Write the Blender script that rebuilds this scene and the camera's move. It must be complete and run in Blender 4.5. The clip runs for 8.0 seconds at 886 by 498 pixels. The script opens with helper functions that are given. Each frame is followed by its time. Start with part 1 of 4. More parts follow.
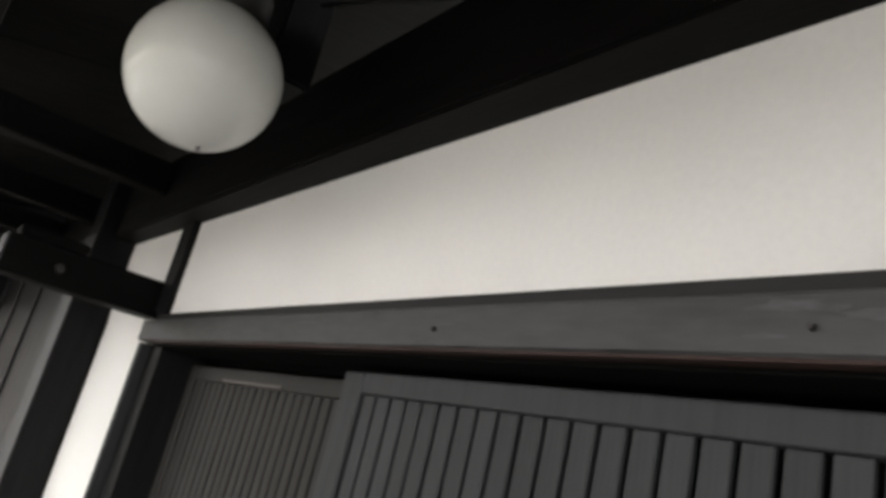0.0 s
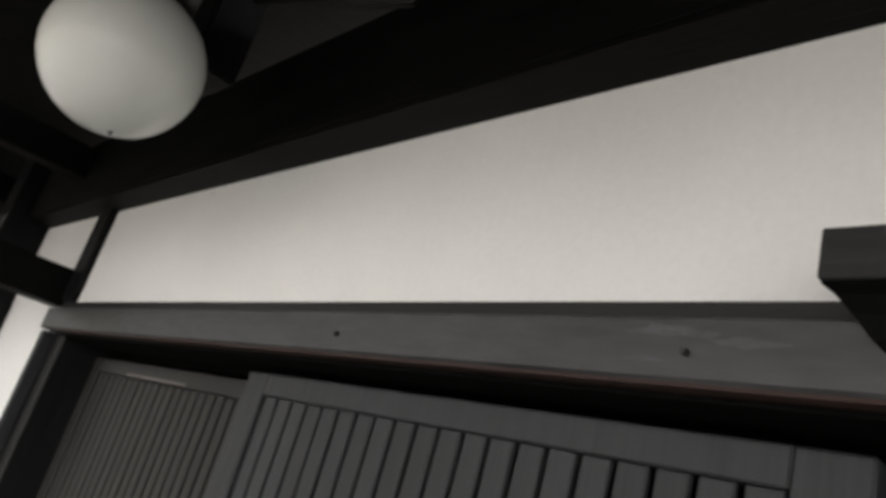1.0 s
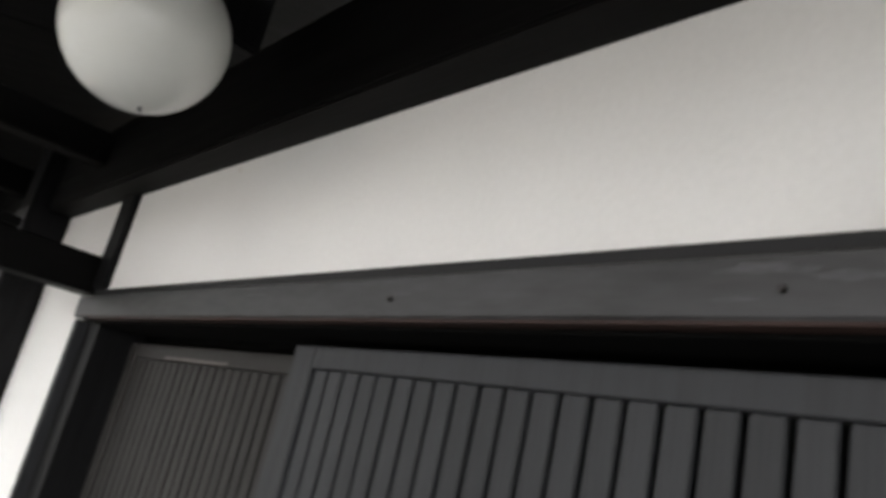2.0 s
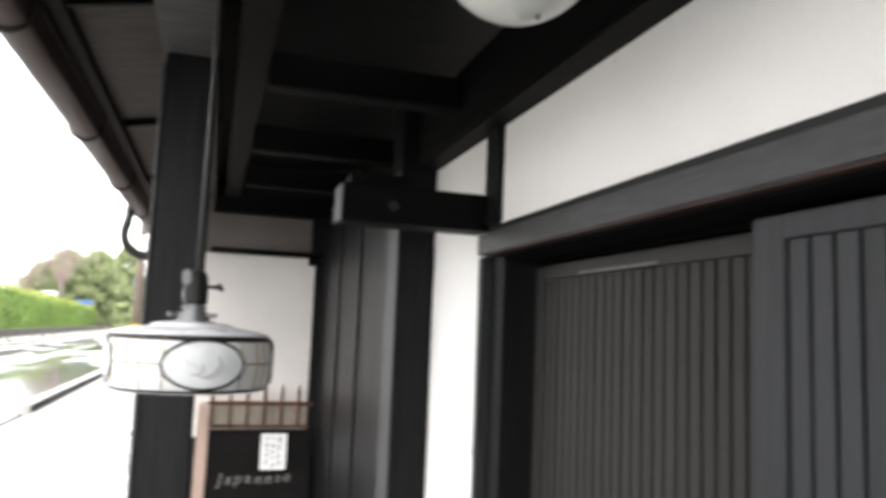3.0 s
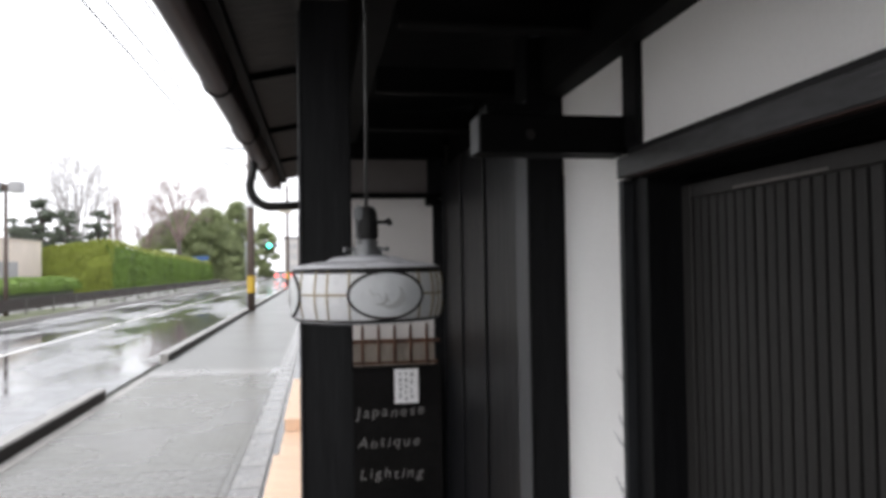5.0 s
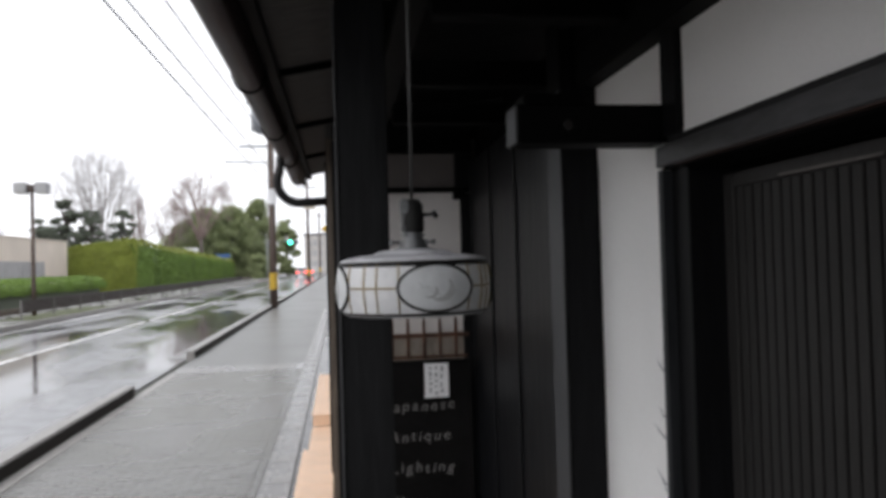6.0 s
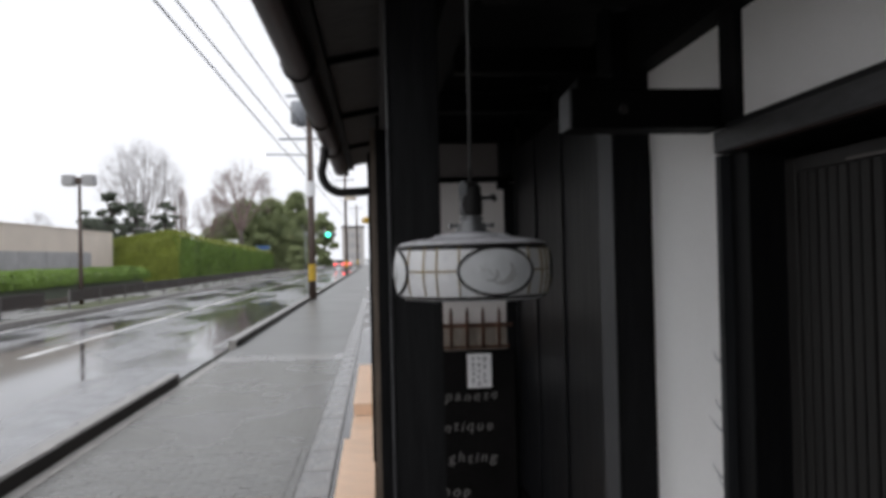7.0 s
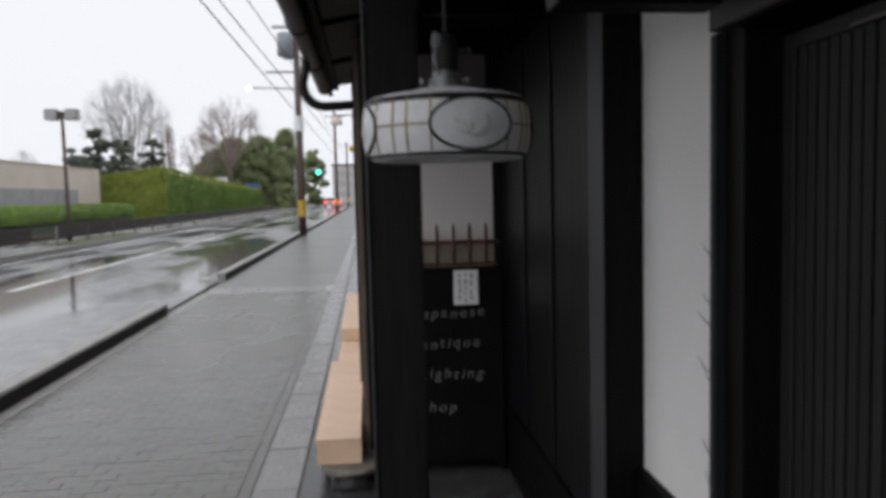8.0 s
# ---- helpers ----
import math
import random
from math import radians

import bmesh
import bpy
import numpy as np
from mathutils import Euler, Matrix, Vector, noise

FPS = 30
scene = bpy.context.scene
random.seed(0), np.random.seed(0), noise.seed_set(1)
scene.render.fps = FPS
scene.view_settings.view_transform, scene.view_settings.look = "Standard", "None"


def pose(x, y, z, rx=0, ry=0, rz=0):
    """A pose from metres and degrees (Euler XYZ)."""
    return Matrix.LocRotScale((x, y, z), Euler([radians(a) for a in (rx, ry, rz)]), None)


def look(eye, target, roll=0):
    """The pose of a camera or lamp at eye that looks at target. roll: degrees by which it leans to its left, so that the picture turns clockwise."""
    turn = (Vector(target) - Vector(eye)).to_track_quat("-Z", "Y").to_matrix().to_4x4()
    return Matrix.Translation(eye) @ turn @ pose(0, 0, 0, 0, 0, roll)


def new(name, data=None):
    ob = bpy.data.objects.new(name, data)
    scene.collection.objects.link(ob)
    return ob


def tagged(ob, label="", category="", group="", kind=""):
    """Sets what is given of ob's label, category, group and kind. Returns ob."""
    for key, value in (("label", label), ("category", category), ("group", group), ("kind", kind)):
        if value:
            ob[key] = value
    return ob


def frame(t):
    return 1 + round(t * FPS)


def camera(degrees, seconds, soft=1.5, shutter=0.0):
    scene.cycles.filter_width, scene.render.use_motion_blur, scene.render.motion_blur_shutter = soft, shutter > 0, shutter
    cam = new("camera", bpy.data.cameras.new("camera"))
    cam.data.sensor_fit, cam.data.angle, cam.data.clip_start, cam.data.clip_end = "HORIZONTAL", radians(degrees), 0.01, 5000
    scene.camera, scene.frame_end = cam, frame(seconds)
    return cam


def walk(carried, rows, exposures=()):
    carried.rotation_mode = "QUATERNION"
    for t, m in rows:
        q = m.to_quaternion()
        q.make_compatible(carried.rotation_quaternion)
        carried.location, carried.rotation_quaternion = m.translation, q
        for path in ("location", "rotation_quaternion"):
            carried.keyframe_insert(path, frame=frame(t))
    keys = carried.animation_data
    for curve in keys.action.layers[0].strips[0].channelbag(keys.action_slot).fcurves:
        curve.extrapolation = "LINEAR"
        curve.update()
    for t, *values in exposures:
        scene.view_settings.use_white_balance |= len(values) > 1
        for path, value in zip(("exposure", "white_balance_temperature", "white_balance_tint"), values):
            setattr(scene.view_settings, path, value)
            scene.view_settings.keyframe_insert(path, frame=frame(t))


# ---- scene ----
cam = camera(62.2, 8.0, soft=3.9, shutter=0.5)
PATH = [
    (0, (0.443, 0.254, 1.664), (1.55, 1.819, 2.236), 13.8),
    (0.5, (0.445, 0.239, 1.663), (1.594, 1.758, 2.276), 14.4),
    (1, (0.467, 0.229, 1.669), (1.685, 1.68, 2.31), 16.5),
    (1.2, (0.467, 0.236, 1.669), (1.699, 1.683, 2.293), 16.6),
    (2.3, (0.437, 0.329, 1.623), (1.586, 1.889, 2.119), 9.6),
    (2.5, (0.404, 0.37, 1.589), (1.329, 2.1, 1.98), 6.8),
    (2.7, (0.364, 0.41, 1.58), (1.108, 2.242, 1.884), 4.8),
    (3, (0.338, 0.446, 1.613), (0.92, 2.347, 1.832), 2.3),
    (3.5, (0.296, 0.454, 1.628), (0.669, 2.411, 1.804), 1.6),
    (4, (0.257, 0.426, 1.639), (0.616, 2.385, 1.819), 0.7),
    (4.5, (0.243, 0.439, 1.607), (0.572, 2.41, 1.694), -0.8),
    (4.7, (0.239, 0.449, 1.598), (0.573, 2.42, 1.651), -0.9),
    (5.8, (0.191, 0.481, 1.578), (0.488, 2.459, 1.624), -1.3),
    (6, (0.185, 0.48, 1.586), (0.464, 2.46, 1.623), -1.6),
    (6.5, (0.168, 0.487, 1.583), (0.4, 2.473, 1.622), -1.3),
    (7, (0.15, 0.498, 1.572), (0.33, 2.49, 1.592), -1.3),
    (7.5, (0.145, 0.532, 1.517), (0.301, 2.525, 1.438), -1.2),
    (8, (0.183, 0.574, 1.45), (0.382, 2.559, 1.303), -1.4),
]
walk(cam, [(t, look(e, a, r)) for t, e, a, r in PATH],
     exposures=((0.0, 2.35, 7200, 10), (1.0, 2.2, 7200, 10), (1.2, 2.2, 7150, 10), (2.3, 2.4, 6950, 10), (2.6, 2.55, 6950, 10), (3.0, 2.65, 6900, 10), (3.5, 2.6, 6850, 11),
                (4.0, 1.9, 6800, 11), (4.5, 1.42, 6700, 12), (6.0, 0.6, 6650, 12), (7.0, 0.25, 6600, 12), (8.0, 0.1, 6600, 12)))

# ---- world and light: an even, overcast sky ----
world = bpy.data.worlds.new("overcast_sky")
scene.world = world
world.use_nodes = True
wn, wl = world.node_tree.nodes, world.node_tree.links
sky = wn.new("ShaderNodeTexSky")
sky.sky_type, sky.sun_disc = "NISHITA", False
sky.sun_elevation, sky.sun_rotation = radians(48), radians(215)
sky.air_density, sky.dust_density = 2.0, 6.0
grey = wn.new("ShaderNodeHueSaturation")
grey.inputs["Saturation"].default_value = 0.25
wl.new(sky.outputs[0], grey.inputs["Color"])
cloud = wn.new("ShaderNodeMixRGB")
cloud.inputs[0].default_value = 0.93
cloud.inputs[2].default_value = (7.6, 7.9, 8.4, 1)
wl.new(grey.outputs[0], cloud.inputs[1])
wl.new(cloud.outputs[0], wn["Background"].inputs["Color"])
wn["Background"].inputs["Strength"].default_value = 0.115
sun = new("sun", bpy.data.lights.new("sun", "SUN"))
sun.data.energy, sun.data.angle, sun.data.color = 0.6, radians(40), (1.0, 0.97, 0.93)
sun.matrix_world = look((-8, -6, 14), (0, 2, 0))


# ---- materials ----
def mat(name, col, rough=0.6, metal=0.0, var=0.25, scale=8.0, stretch=(1, 1, 1), bump=0.15, fine=60.0, spec=0.5, tint=None, random_piece=0.0):
    """A procedural surface: colour varied at two scales, with fine relief."""
    m = bpy.data.materials.new(name)
    m.use_nodes = True
    n, l = m.node_tree.nodes, m.node_tree.links
    b = n["Principled BSDF"]
    tc = n.new("ShaderNodeTexCoord")
    mp = n.new("ShaderNodeMapping")
    mp.inputs["Scale"].default_value = stretch
    l.new(tc.outputs["Object"], mp.inputs[0])
    big, small = n.new("ShaderNodeTexNoise"), n.new("ShaderNodeTexNoise")
    big.inputs["Scale"].default_value, big.inputs["Detail"].default_value = scale, 4
    small.inputs["Scale"].default_value, small.inputs["Detail"].default_value = fine, 3
    l.new(mp.outputs[0], big.inputs["Vector"])
    l.new(mp.outputs[0], small.inputs["Vector"])
    add = n.new("ShaderNodeMath")
    add.operation = "MULTIPLY_ADD"
    add.inputs[1].default_value = 0.45
    l.new(small.outputs[0], add.inputs[0])
    l.new(big.outputs[0], add.inputs[2])
    val = add.outputs[0]
    if random_piece:
        oi = n.new("ShaderNodeObjectInfo")
        geo = n.new("ShaderNodeNewGeometry")
        s = n.new("ShaderNodeMath")
        l.new(oi.outputs["Random"], s.inputs[0])
        l.new(geo.outputs["Random Per Island"], s.inputs[1])
        fr = n.new("ShaderNodeMath")
        fr.operation = "FRACT"
        l.new(s.outputs[0], fr.inputs[0])
        k = n.new("ShaderNodeMath")
        k.operation = "MULTIPLY_ADD"
        k.inputs[1].default_value = random_piece
        l.new(fr.outputs[0], k.inputs[0])
        l.new(val, k.inputs[2])
        val = k.outputs[0]
    ramp = n.new("ShaderNodeValToRGB")
    lo = [max(0.0, c * (1 - var)) for c in col]
    hi = [min(1.0, c * (1 + var)) for c in (tint or col)]
    ramp.color_ramp.elements[0].position, ramp.color_ramp.elements[1].position = 0.45, 1.0 + random_piece
    ramp.color_ramp.elements[0].color, ramp.color_ramp.elements[1].color = (*lo, 1), (*hi, 1)
    l.new(val, ramp.inputs[0])
    l.new(ramp.outputs[0], b.inputs["Base Color"])
    rr = n.new("ShaderNodeMapRange")
    rr.inputs["To Min"].default_value, rr.inputs["To Max"].default_value = max(0.02, rough - 0.12), min(1, rough + 0.12)
    l.new(big.outputs[0], rr.inputs["Value"])
    l.new(rr.outputs[0], b.inputs["Roughness"])
    b.inputs["Metallic"].default_value = metal
    b.inputs["Specular IOR Level"].default_value = spec
    if bump:
        bp = n.new("ShaderNodeBump")
        bp.inputs["Strength"].default_value, bp.inputs["Distance"].default_value = bump, 0.004
        l.new(val, bp.inputs["Height"])
        l.new(bp.outputs[0], b.inputs["Normal"])
    return m


def glow(name, col, power):
    m = mat(name, col, 0.3, bump=0)
    b = m.node_tree.nodes["Principled BSDF"]
    b.inputs["Emission Color"].default_value = (*col, 1)
    b.inputs["Emission Strength"].default_value = power
    return m


def wet(name, dry, rough_lo, rough_hi, scale, col_wet, edge=(0.45, 0.56), bump=0.1, fine=90.0):
    """A rain-wet ground: puddled and merely damp areas, told apart by a noise."""
    m = mat(name, dry, 0.5, var=0.3, scale=3.0, fine=fine, bump=0)
    n, l = m.node_tree.nodes, m.node_tree.links
    b = n["Principled BSDF"]
    tc = n.new("ShaderNodeTexCoord")
    mp = n.new("ShaderNodeMapping")
    mp.inputs["Scale"].default_value = (1, 0.35, 1)
    l.new(tc.outputs["Object"], mp.inputs[0])
    pud = n.new("ShaderNodeTexNoise")
    pud.inputs["Scale"].default_value, pud.inputs["Detail"].default_value = scale, 5
    l.new(mp.outputs[0], pud.inputs["Vector"])
    r = n.new("ShaderNodeMapRange")
    r.inputs["From Min"].default_value, r.inputs["From Max"].default_value = edge
    l.new(pud.outputs[0], r.inputs["Value"])
    mixc = n.new("ShaderNodeMixRGB")
    l.new(r.outputs[0], mixc.inputs[0])
    old = b.inputs["Base Color"].links[0].from_socket
    l.new(old, mixc.inputs[1])
    mixc.inputs[2].default_value = (*col_wet, 1)
    l.new(mixc.outputs[0], b.inputs["Base Color"])
    rr = n.new("ShaderNodeMapRange")
    rr.inputs["To Min"].default_value, rr.inputs["To Max"].default_value = rough_hi, rough_lo
    l.new(r.outputs[0], rr.inputs["Value"])
    l.new(rr.outputs[0], b.inputs["Roughness"])
    grain = n.new("ShaderNodeTexNoise")
    grain.inputs["Scale"].default_value = fine
    l.new(tc.outputs["Object"], grain.inputs["Vector"])
    inv = n.new("ShaderNodeMath")
    inv.operation = "MULTIPLY_ADD"
    inv.inputs[1].default_value, inv.inputs[2].default_value = -bump, bump
    l.new(r.outputs[0], inv.inputs[0])
    bp = n.new("ShaderNodeBump")
    bp.inputs["Distance"].default_value = 0.006
    l.new(inv.outputs[0], bp.inputs["Strength"])
    l.new(grain.outputs[0], bp.inputs["Height"])
    l.new(bp.outputs[0], b.inputs["Normal"])
    return m


UP = (14, 14, 1.0)      # grain that runs upright
ALONG = (14, 1.0, 14)   # grain that runs along the street
ACROSS = (1.0, 14, 14)
M = {
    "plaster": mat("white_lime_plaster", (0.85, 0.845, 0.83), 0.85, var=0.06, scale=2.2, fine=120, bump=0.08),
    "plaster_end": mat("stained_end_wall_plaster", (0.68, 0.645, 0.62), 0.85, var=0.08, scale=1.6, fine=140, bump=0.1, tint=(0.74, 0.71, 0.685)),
    "plaster_low": mat("rain_stained_low_plaster", (0.34, 0.295, 0.25), 0.85, var=0.45, scale=7, stretch=(1, 1, 0.35), fine=50, bump=0.15),
    # pinkish stained plaster, with the shade of the deep soffit put into its colour
    "plaster_shade": mat("eave_shaded_stained_plaster", (0.15, 0.134, 0.127), 0.85, var=0.14, scale=3.5, fine=90, bump=0.12),
    "black_up": mat("black_stained_wood_upright", (0.0065, 0.0065, 0.0072), 0.55, var=0.5, scale=3, stretch=UP, fine=12, bump=0.3, spec=0.12),
    # post black raised a little: the lens veil over it, put into the colour
    "post_up": mat("veil_lifted_black_post_wood", (0.0098, 0.0100, 0.0108), 0.5, var=0.5, scale=3, stretch=UP, fine=12, bump=0.3, spec=0.18),
    # these two are darker than the upright black: under-eave shade put into the colour
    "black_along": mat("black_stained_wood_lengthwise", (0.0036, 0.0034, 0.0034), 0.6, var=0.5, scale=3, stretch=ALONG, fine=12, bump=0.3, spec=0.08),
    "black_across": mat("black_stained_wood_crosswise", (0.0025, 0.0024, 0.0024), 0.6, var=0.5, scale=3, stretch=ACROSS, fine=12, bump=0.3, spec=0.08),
    "grey_along": mat("weathered_dark_grey_wood_lengthwise", (0.030, 0.030, 0.032), 0.5, var=0.75, scale=1.6, stretch=(9, 2.2, 9), fine=10, bump=0.3),
    "grey_up": mat("weathered_dark_grey_wood_upright", (0.0232, 0.0243, 0.0270), 0.5, var=0.35, scale=3, stretch=UP, fine=12, bump=0.25, spec=0.22, random_piece=0.25),
    "brown_up": mat("dark_brown_lattice_wood", (0.0245, 0.0232, 0.0225), 0.6, var=0.3, scale=3, stretch=UP, fine=12, bump=0.25, spec=0.2, random_piece=0.2),
    "cap_along": mat("dark_grey_cap_wood", (0.0125, 0.0125, 0.0135), 0.55, var=0.5, scale=2.5, stretch=ALONG, fine=10, bump=0.3, spec=0.3),
    "red_along": mat("reddish_bare_wood", (0.024, 0.0075, 0.004), 0.7, var=0.5, scale=3, stretch=ALONG, fine=10, bump=0.3),
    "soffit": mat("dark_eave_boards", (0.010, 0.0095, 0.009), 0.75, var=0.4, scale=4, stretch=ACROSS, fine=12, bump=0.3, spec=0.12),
    # paler copy of the eave boards: street light on the outer soffit, in the colour
    "soffit_out": mat("lit_outer_eave_boards", (0.078, 0.073, 0.072), 0.7, var=0.4, scale=4, stretch=ACROSS, fine=12, bump=0.3, spec=0.2),
    "tobu": mat("black_box_boards", (0.0048, 0.0051, 0.0062), 0.40, var=0.5, scale=2.5, stretch=UP, fine=10, bump=0.25, spec=0.24),
    # near-black that stands in for shade in recesses and undersides
    "black": mat("shade_black", (0.004, 0.004, 0.004), 0.8, var=0.3, spec=0.05),
    "gutter": mat("brown_gutter_metal", (0.068, 0.046, 0.041), 0.38, metal=0.3, var=0.35, scale=4, fine=50, bump=0.08),
    "rubber": mat("black_rubber", (0.010, 0.010, 0.010), 0.5, var=0.3, bump=0.05, spec=0.25),
    "lead": mat("blackened_lead", (0.010, 0.0095, 0.0095), 0.55, var=0.4, scale=30, spec=0.3),
    "worn_grey": mat("worn_grey_wood", (0.050, 0.050, 0.053), 0.6, var=0.6, scale=40, stretch=(1, 0.4, 1), fine=160, bump=0.2),
    "iron": mat("dark_iron", (0.02, 0.018, 0.017), 0.5, metal=0.4, var=0.4),
    "rust": mat("rusty_iron", (0.10, 0.046, 0.027), 0.8, var=0.6, scale=20, fine=120, bump=0.4),
    "lantern": mat("pale_lantern_paper", (0.66, 0.60, 0.50), 0.6, var=0.1),
    "brass": mat("aged_brass", (0.30, 0.22, 0.09), 0.4, metal=0.7, var=0.3, scale=20),
    "zinc": mat("dull_grey_metal", (0.20, 0.205, 0.21), 0.4, metal=0.75, var=0.3, scale=20, bump=0.1),
    "opal": mat("milk_glass", (0.77, 0.78, 0.745), 0.07, var=0.03, scale=3, bump=0.0),
    "shell": mat("frosted_shade_glass", (0.90, 0.91, 0.93), 0.28, var=0.10, scale=10, fine=80, bump=0.06),
    "etched": mat("etched_oval_glass", (0.80, 0.82, 0.83), 0.35, var=0.12, scale=22, fine=60, bump=0.08),
    "enamel": mat("grey_white_enamel", (0.62, 0.63, 0.66), 0.28, var=0.08, scale=10, bump=0.03),
    # paler copy of the black wood for edges and faces the street light catches
    "lit_pale_up": mat("lit_face_paler_board", (0.040, 0.041, 0.044), 0.5, var=0.4, scale=3, stretch=UP, fine=12, bump=0.25),
    "board": mat("chalkboard", (0.007, 0.0065, 0.0065), 0.7, var=0.4, scale=5, fine=40, spec=0.08),
    "chalk": mat("chalk", (0.16, 0.156, 0.152), 0.9, var=0.45, scale=60, fine=300, bump=0.2),
    "paper": mat("paper", (0.80, 0.80, 0.81), 0.8, var=0.06, scale=10),
    "etch": mat("grey_etching", (0.52, 0.53, 0.53), 0.5, var=0.2),
    "scuff": mat("grey_scuff", (0.30, 0.30, 0.31), 0.9, var=0.4, scale=40),
    "ink": mat("grey_ink", (0.34, 0.34, 0.35), 0.8, var=0.2),
    "red_wood": mat("reddish_frame_wood", (0.33, 0.24, 0.205), 0.6, var=0.4, scale=4, stretch=UP, fine=15),
    "peach": mat("pale_peach_tile", (0.768, 0.540, 0.384), 0.45, var=0.12, scale=6, fine=60, bump=0.08, random_piece=0.25),
    "stone": mat("grey_field_stone", (0.17, 0.16, 0.14), 0.6, var=0.6, scale=9, fine=60, bump=0.6),
    "dark_stone": mat("wet_dark_stone", (0.045, 0.046, 0.048), 0.22, var=0.4, scale=7, fine=60, bump=0.3),
    "wing": mat("weathered_brown_cladding", (0.12, 0.095, 0.075), 0.75, var=0.6, scale=5, stretch=UP, fine=14, bump=0.4),
    "concrete": wet("damp_concrete", (0.245, 0.24, 0.237), 0.20, 0.40, 1.6, (0.165, 0.165, 0.170), (0.42, 0.62), 0.12),
    "kerb": mat("wet_kerb_concrete", (0.27, 0.26, 0.25), 0.4, var=0.3, scale=5, fine=70, bump=0.25),
    # kerb face towards the footway, its shadow painted as a near-black colour
    "kerb_shade": mat("shaded_kerb_side", (0.013, 0.0115, 0.0105), 0.6, var=0.7, scale=6, fine=50, bump=0.4, spec=0.2),
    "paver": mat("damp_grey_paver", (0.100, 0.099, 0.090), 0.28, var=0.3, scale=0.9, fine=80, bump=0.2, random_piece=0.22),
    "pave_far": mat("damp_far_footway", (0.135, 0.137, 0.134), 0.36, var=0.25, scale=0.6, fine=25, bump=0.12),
    "joint": mat("paver_joint_sand", (0.085, 0.084, 0.076), 0.5, var=0.4, scale=8, fine=90),
    "asphalt": wet("wet_asphalt", (0.215, 0.221, 0.234), 0.07, 0.27, 0.42, (0.075, 0.077, 0.082), (0.44, 0.53), 0.14),
    "line": mat("worn_road_paint", (0.66, 0.66, 0.65), 0.35, var=0.5, scale=3, fine=25, bump=0.2),
    "soil": mat("dark_soil", (0.07, 0.055, 0.04), 0.8, var=0.5, scale=3),
    "grass": mat("verge_grass", (0.10, 0.115, 0.055), 0.8, var=0.5, scale=6, fine=50),
    "far": mat("far_ground", (0.12, 0.125, 0.11), 0.8, var=0.3, scale=0.1, fine=2),
    "beige": mat("beige_render", (0.74, 0.66, 0.58), 0.8, var=0.08, scale=0.6, fine=20),
    "grey_panel": mat("grey_wall_panel", (0.40, 0.40, 0.41), 0.7, var=0.15, scale=1.5, fine=20),
    "hedge": mat("clipped_hedge_leaves", (0.066, 0.125, 0.026), 0.55, var=0.5, scale=0.45, fine=3, bump=0, tint=(0.135, 0.215, 0.042), random_piece=0.5),
    "hedge_end": mat("mixed_yellow_hedge_leaves", (0.075, 0.130, 0.026), 0.55, var=0.5, scale=0.45, fine=3, bump=0, tint=(0.20, 0.235, 0.045), random_piece=0.5),
    "hedge_top": mat("yellow_green_hedge_leaves", (0.20, 0.235, 0.045), 0.55, var=0.4, scale=0.8, fine=6, bump=0, random_piece=0.5),
    # tree greens lightened and greyed: distance haze is mixed into both colours
    "leaf": mat("hazed_evergreen_leaves", (0.125, 0.150, 0.082), 0.6, var=0.35, scale=0.3, fine=2, bump=0, tint=(0.19, 0.225, 0.105), random_piece=0.6),
    "pine": mat("hazed_pine_needles", (0.092, 0.108, 0.082), 0.6, var=0.5, scale=0.5, fine=4, bump=0, random_piece=0.6),
    "bark": mat("grey_bark", (0.11, 0.095, 0.085), 0.8, var=0.4, scale=3, fine=20),
    "twig": mat("bare_twigs", (0.27, 0.235, 0.225), 0.8, var=0.3, scale=3, fine=20),
    "twig_pale": mat("pale_grey_twigs", (0.42, 0.405, 0.41), 0.8, var=0.2, scale=3, fine=20),
    "worn": mat("worn_pale_edge", (0.085, 0.075, 0.07), 0.6, var=0.6, scale=12, stretch=ALONG, fine=20),
    "twig_red": mat("reddish_bare_twigs", (0.27, 0.205, 0.19), 0.8, var=0.3, scale=3, fine=20),
    "pole": mat("brown_pole", (0.075, 0.052, 0.042), 0.6, var=0.35, scale=2, stretch=(4, 4, 1), fine=14),
    "yellow": mat("yellow_band", (0.55, 0.36, 0.04), 0.5, var=0.15),
    "white": mat("white_plate", (0.75, 0.76, 0.78), 0.5, var=0.06),
    "steel": mat("grey_painted_steel", (0.30, 0.32, 0.35), 0.45, var=0.15),
    "blue": mat("blue_sign", (0.05, 0.12, 0.30), 0.5, var=0.1),
    "fence_post": mat("dull_fence_post", (0.16, 0.155, 0.15), 0.5, var=0.2),
    "fence": mat("dark_brown_fence_metal", (0.040, 0.032, 0.030), 0.5, var=0.3),
    "cord": mat("dark_grey_cord", (0.045, 0.044, 0.043), 0.6, var=0.2),
    "wire": mat("cable", (0.03, 0.03, 0.032), 0.6, var=0.1, bump=0),
    "green_light": glow("green_signal_lens", (0.05, 0.95, 0.62), 4.0),
    "red_light": glow("red_tail_lamp", (1.0, 0.05, 0.04), 3.5),
    "lamp_light": glow("street_light_lens", (1.0, 0.98, 0.92), 3.0),
    "car_paint": mat("car_paint", (0.45, 0.46, 0.48), 0.25, var=0.08, scale=1, bump=0),
    "glass": mat("dark_car_glass", (0.02, 0.024, 0.028), 0.06, var=0.1, bump=0),
    "tyre": mat("tyre", (0.015, 0.015, 0.015), 0.8, var=0.2),
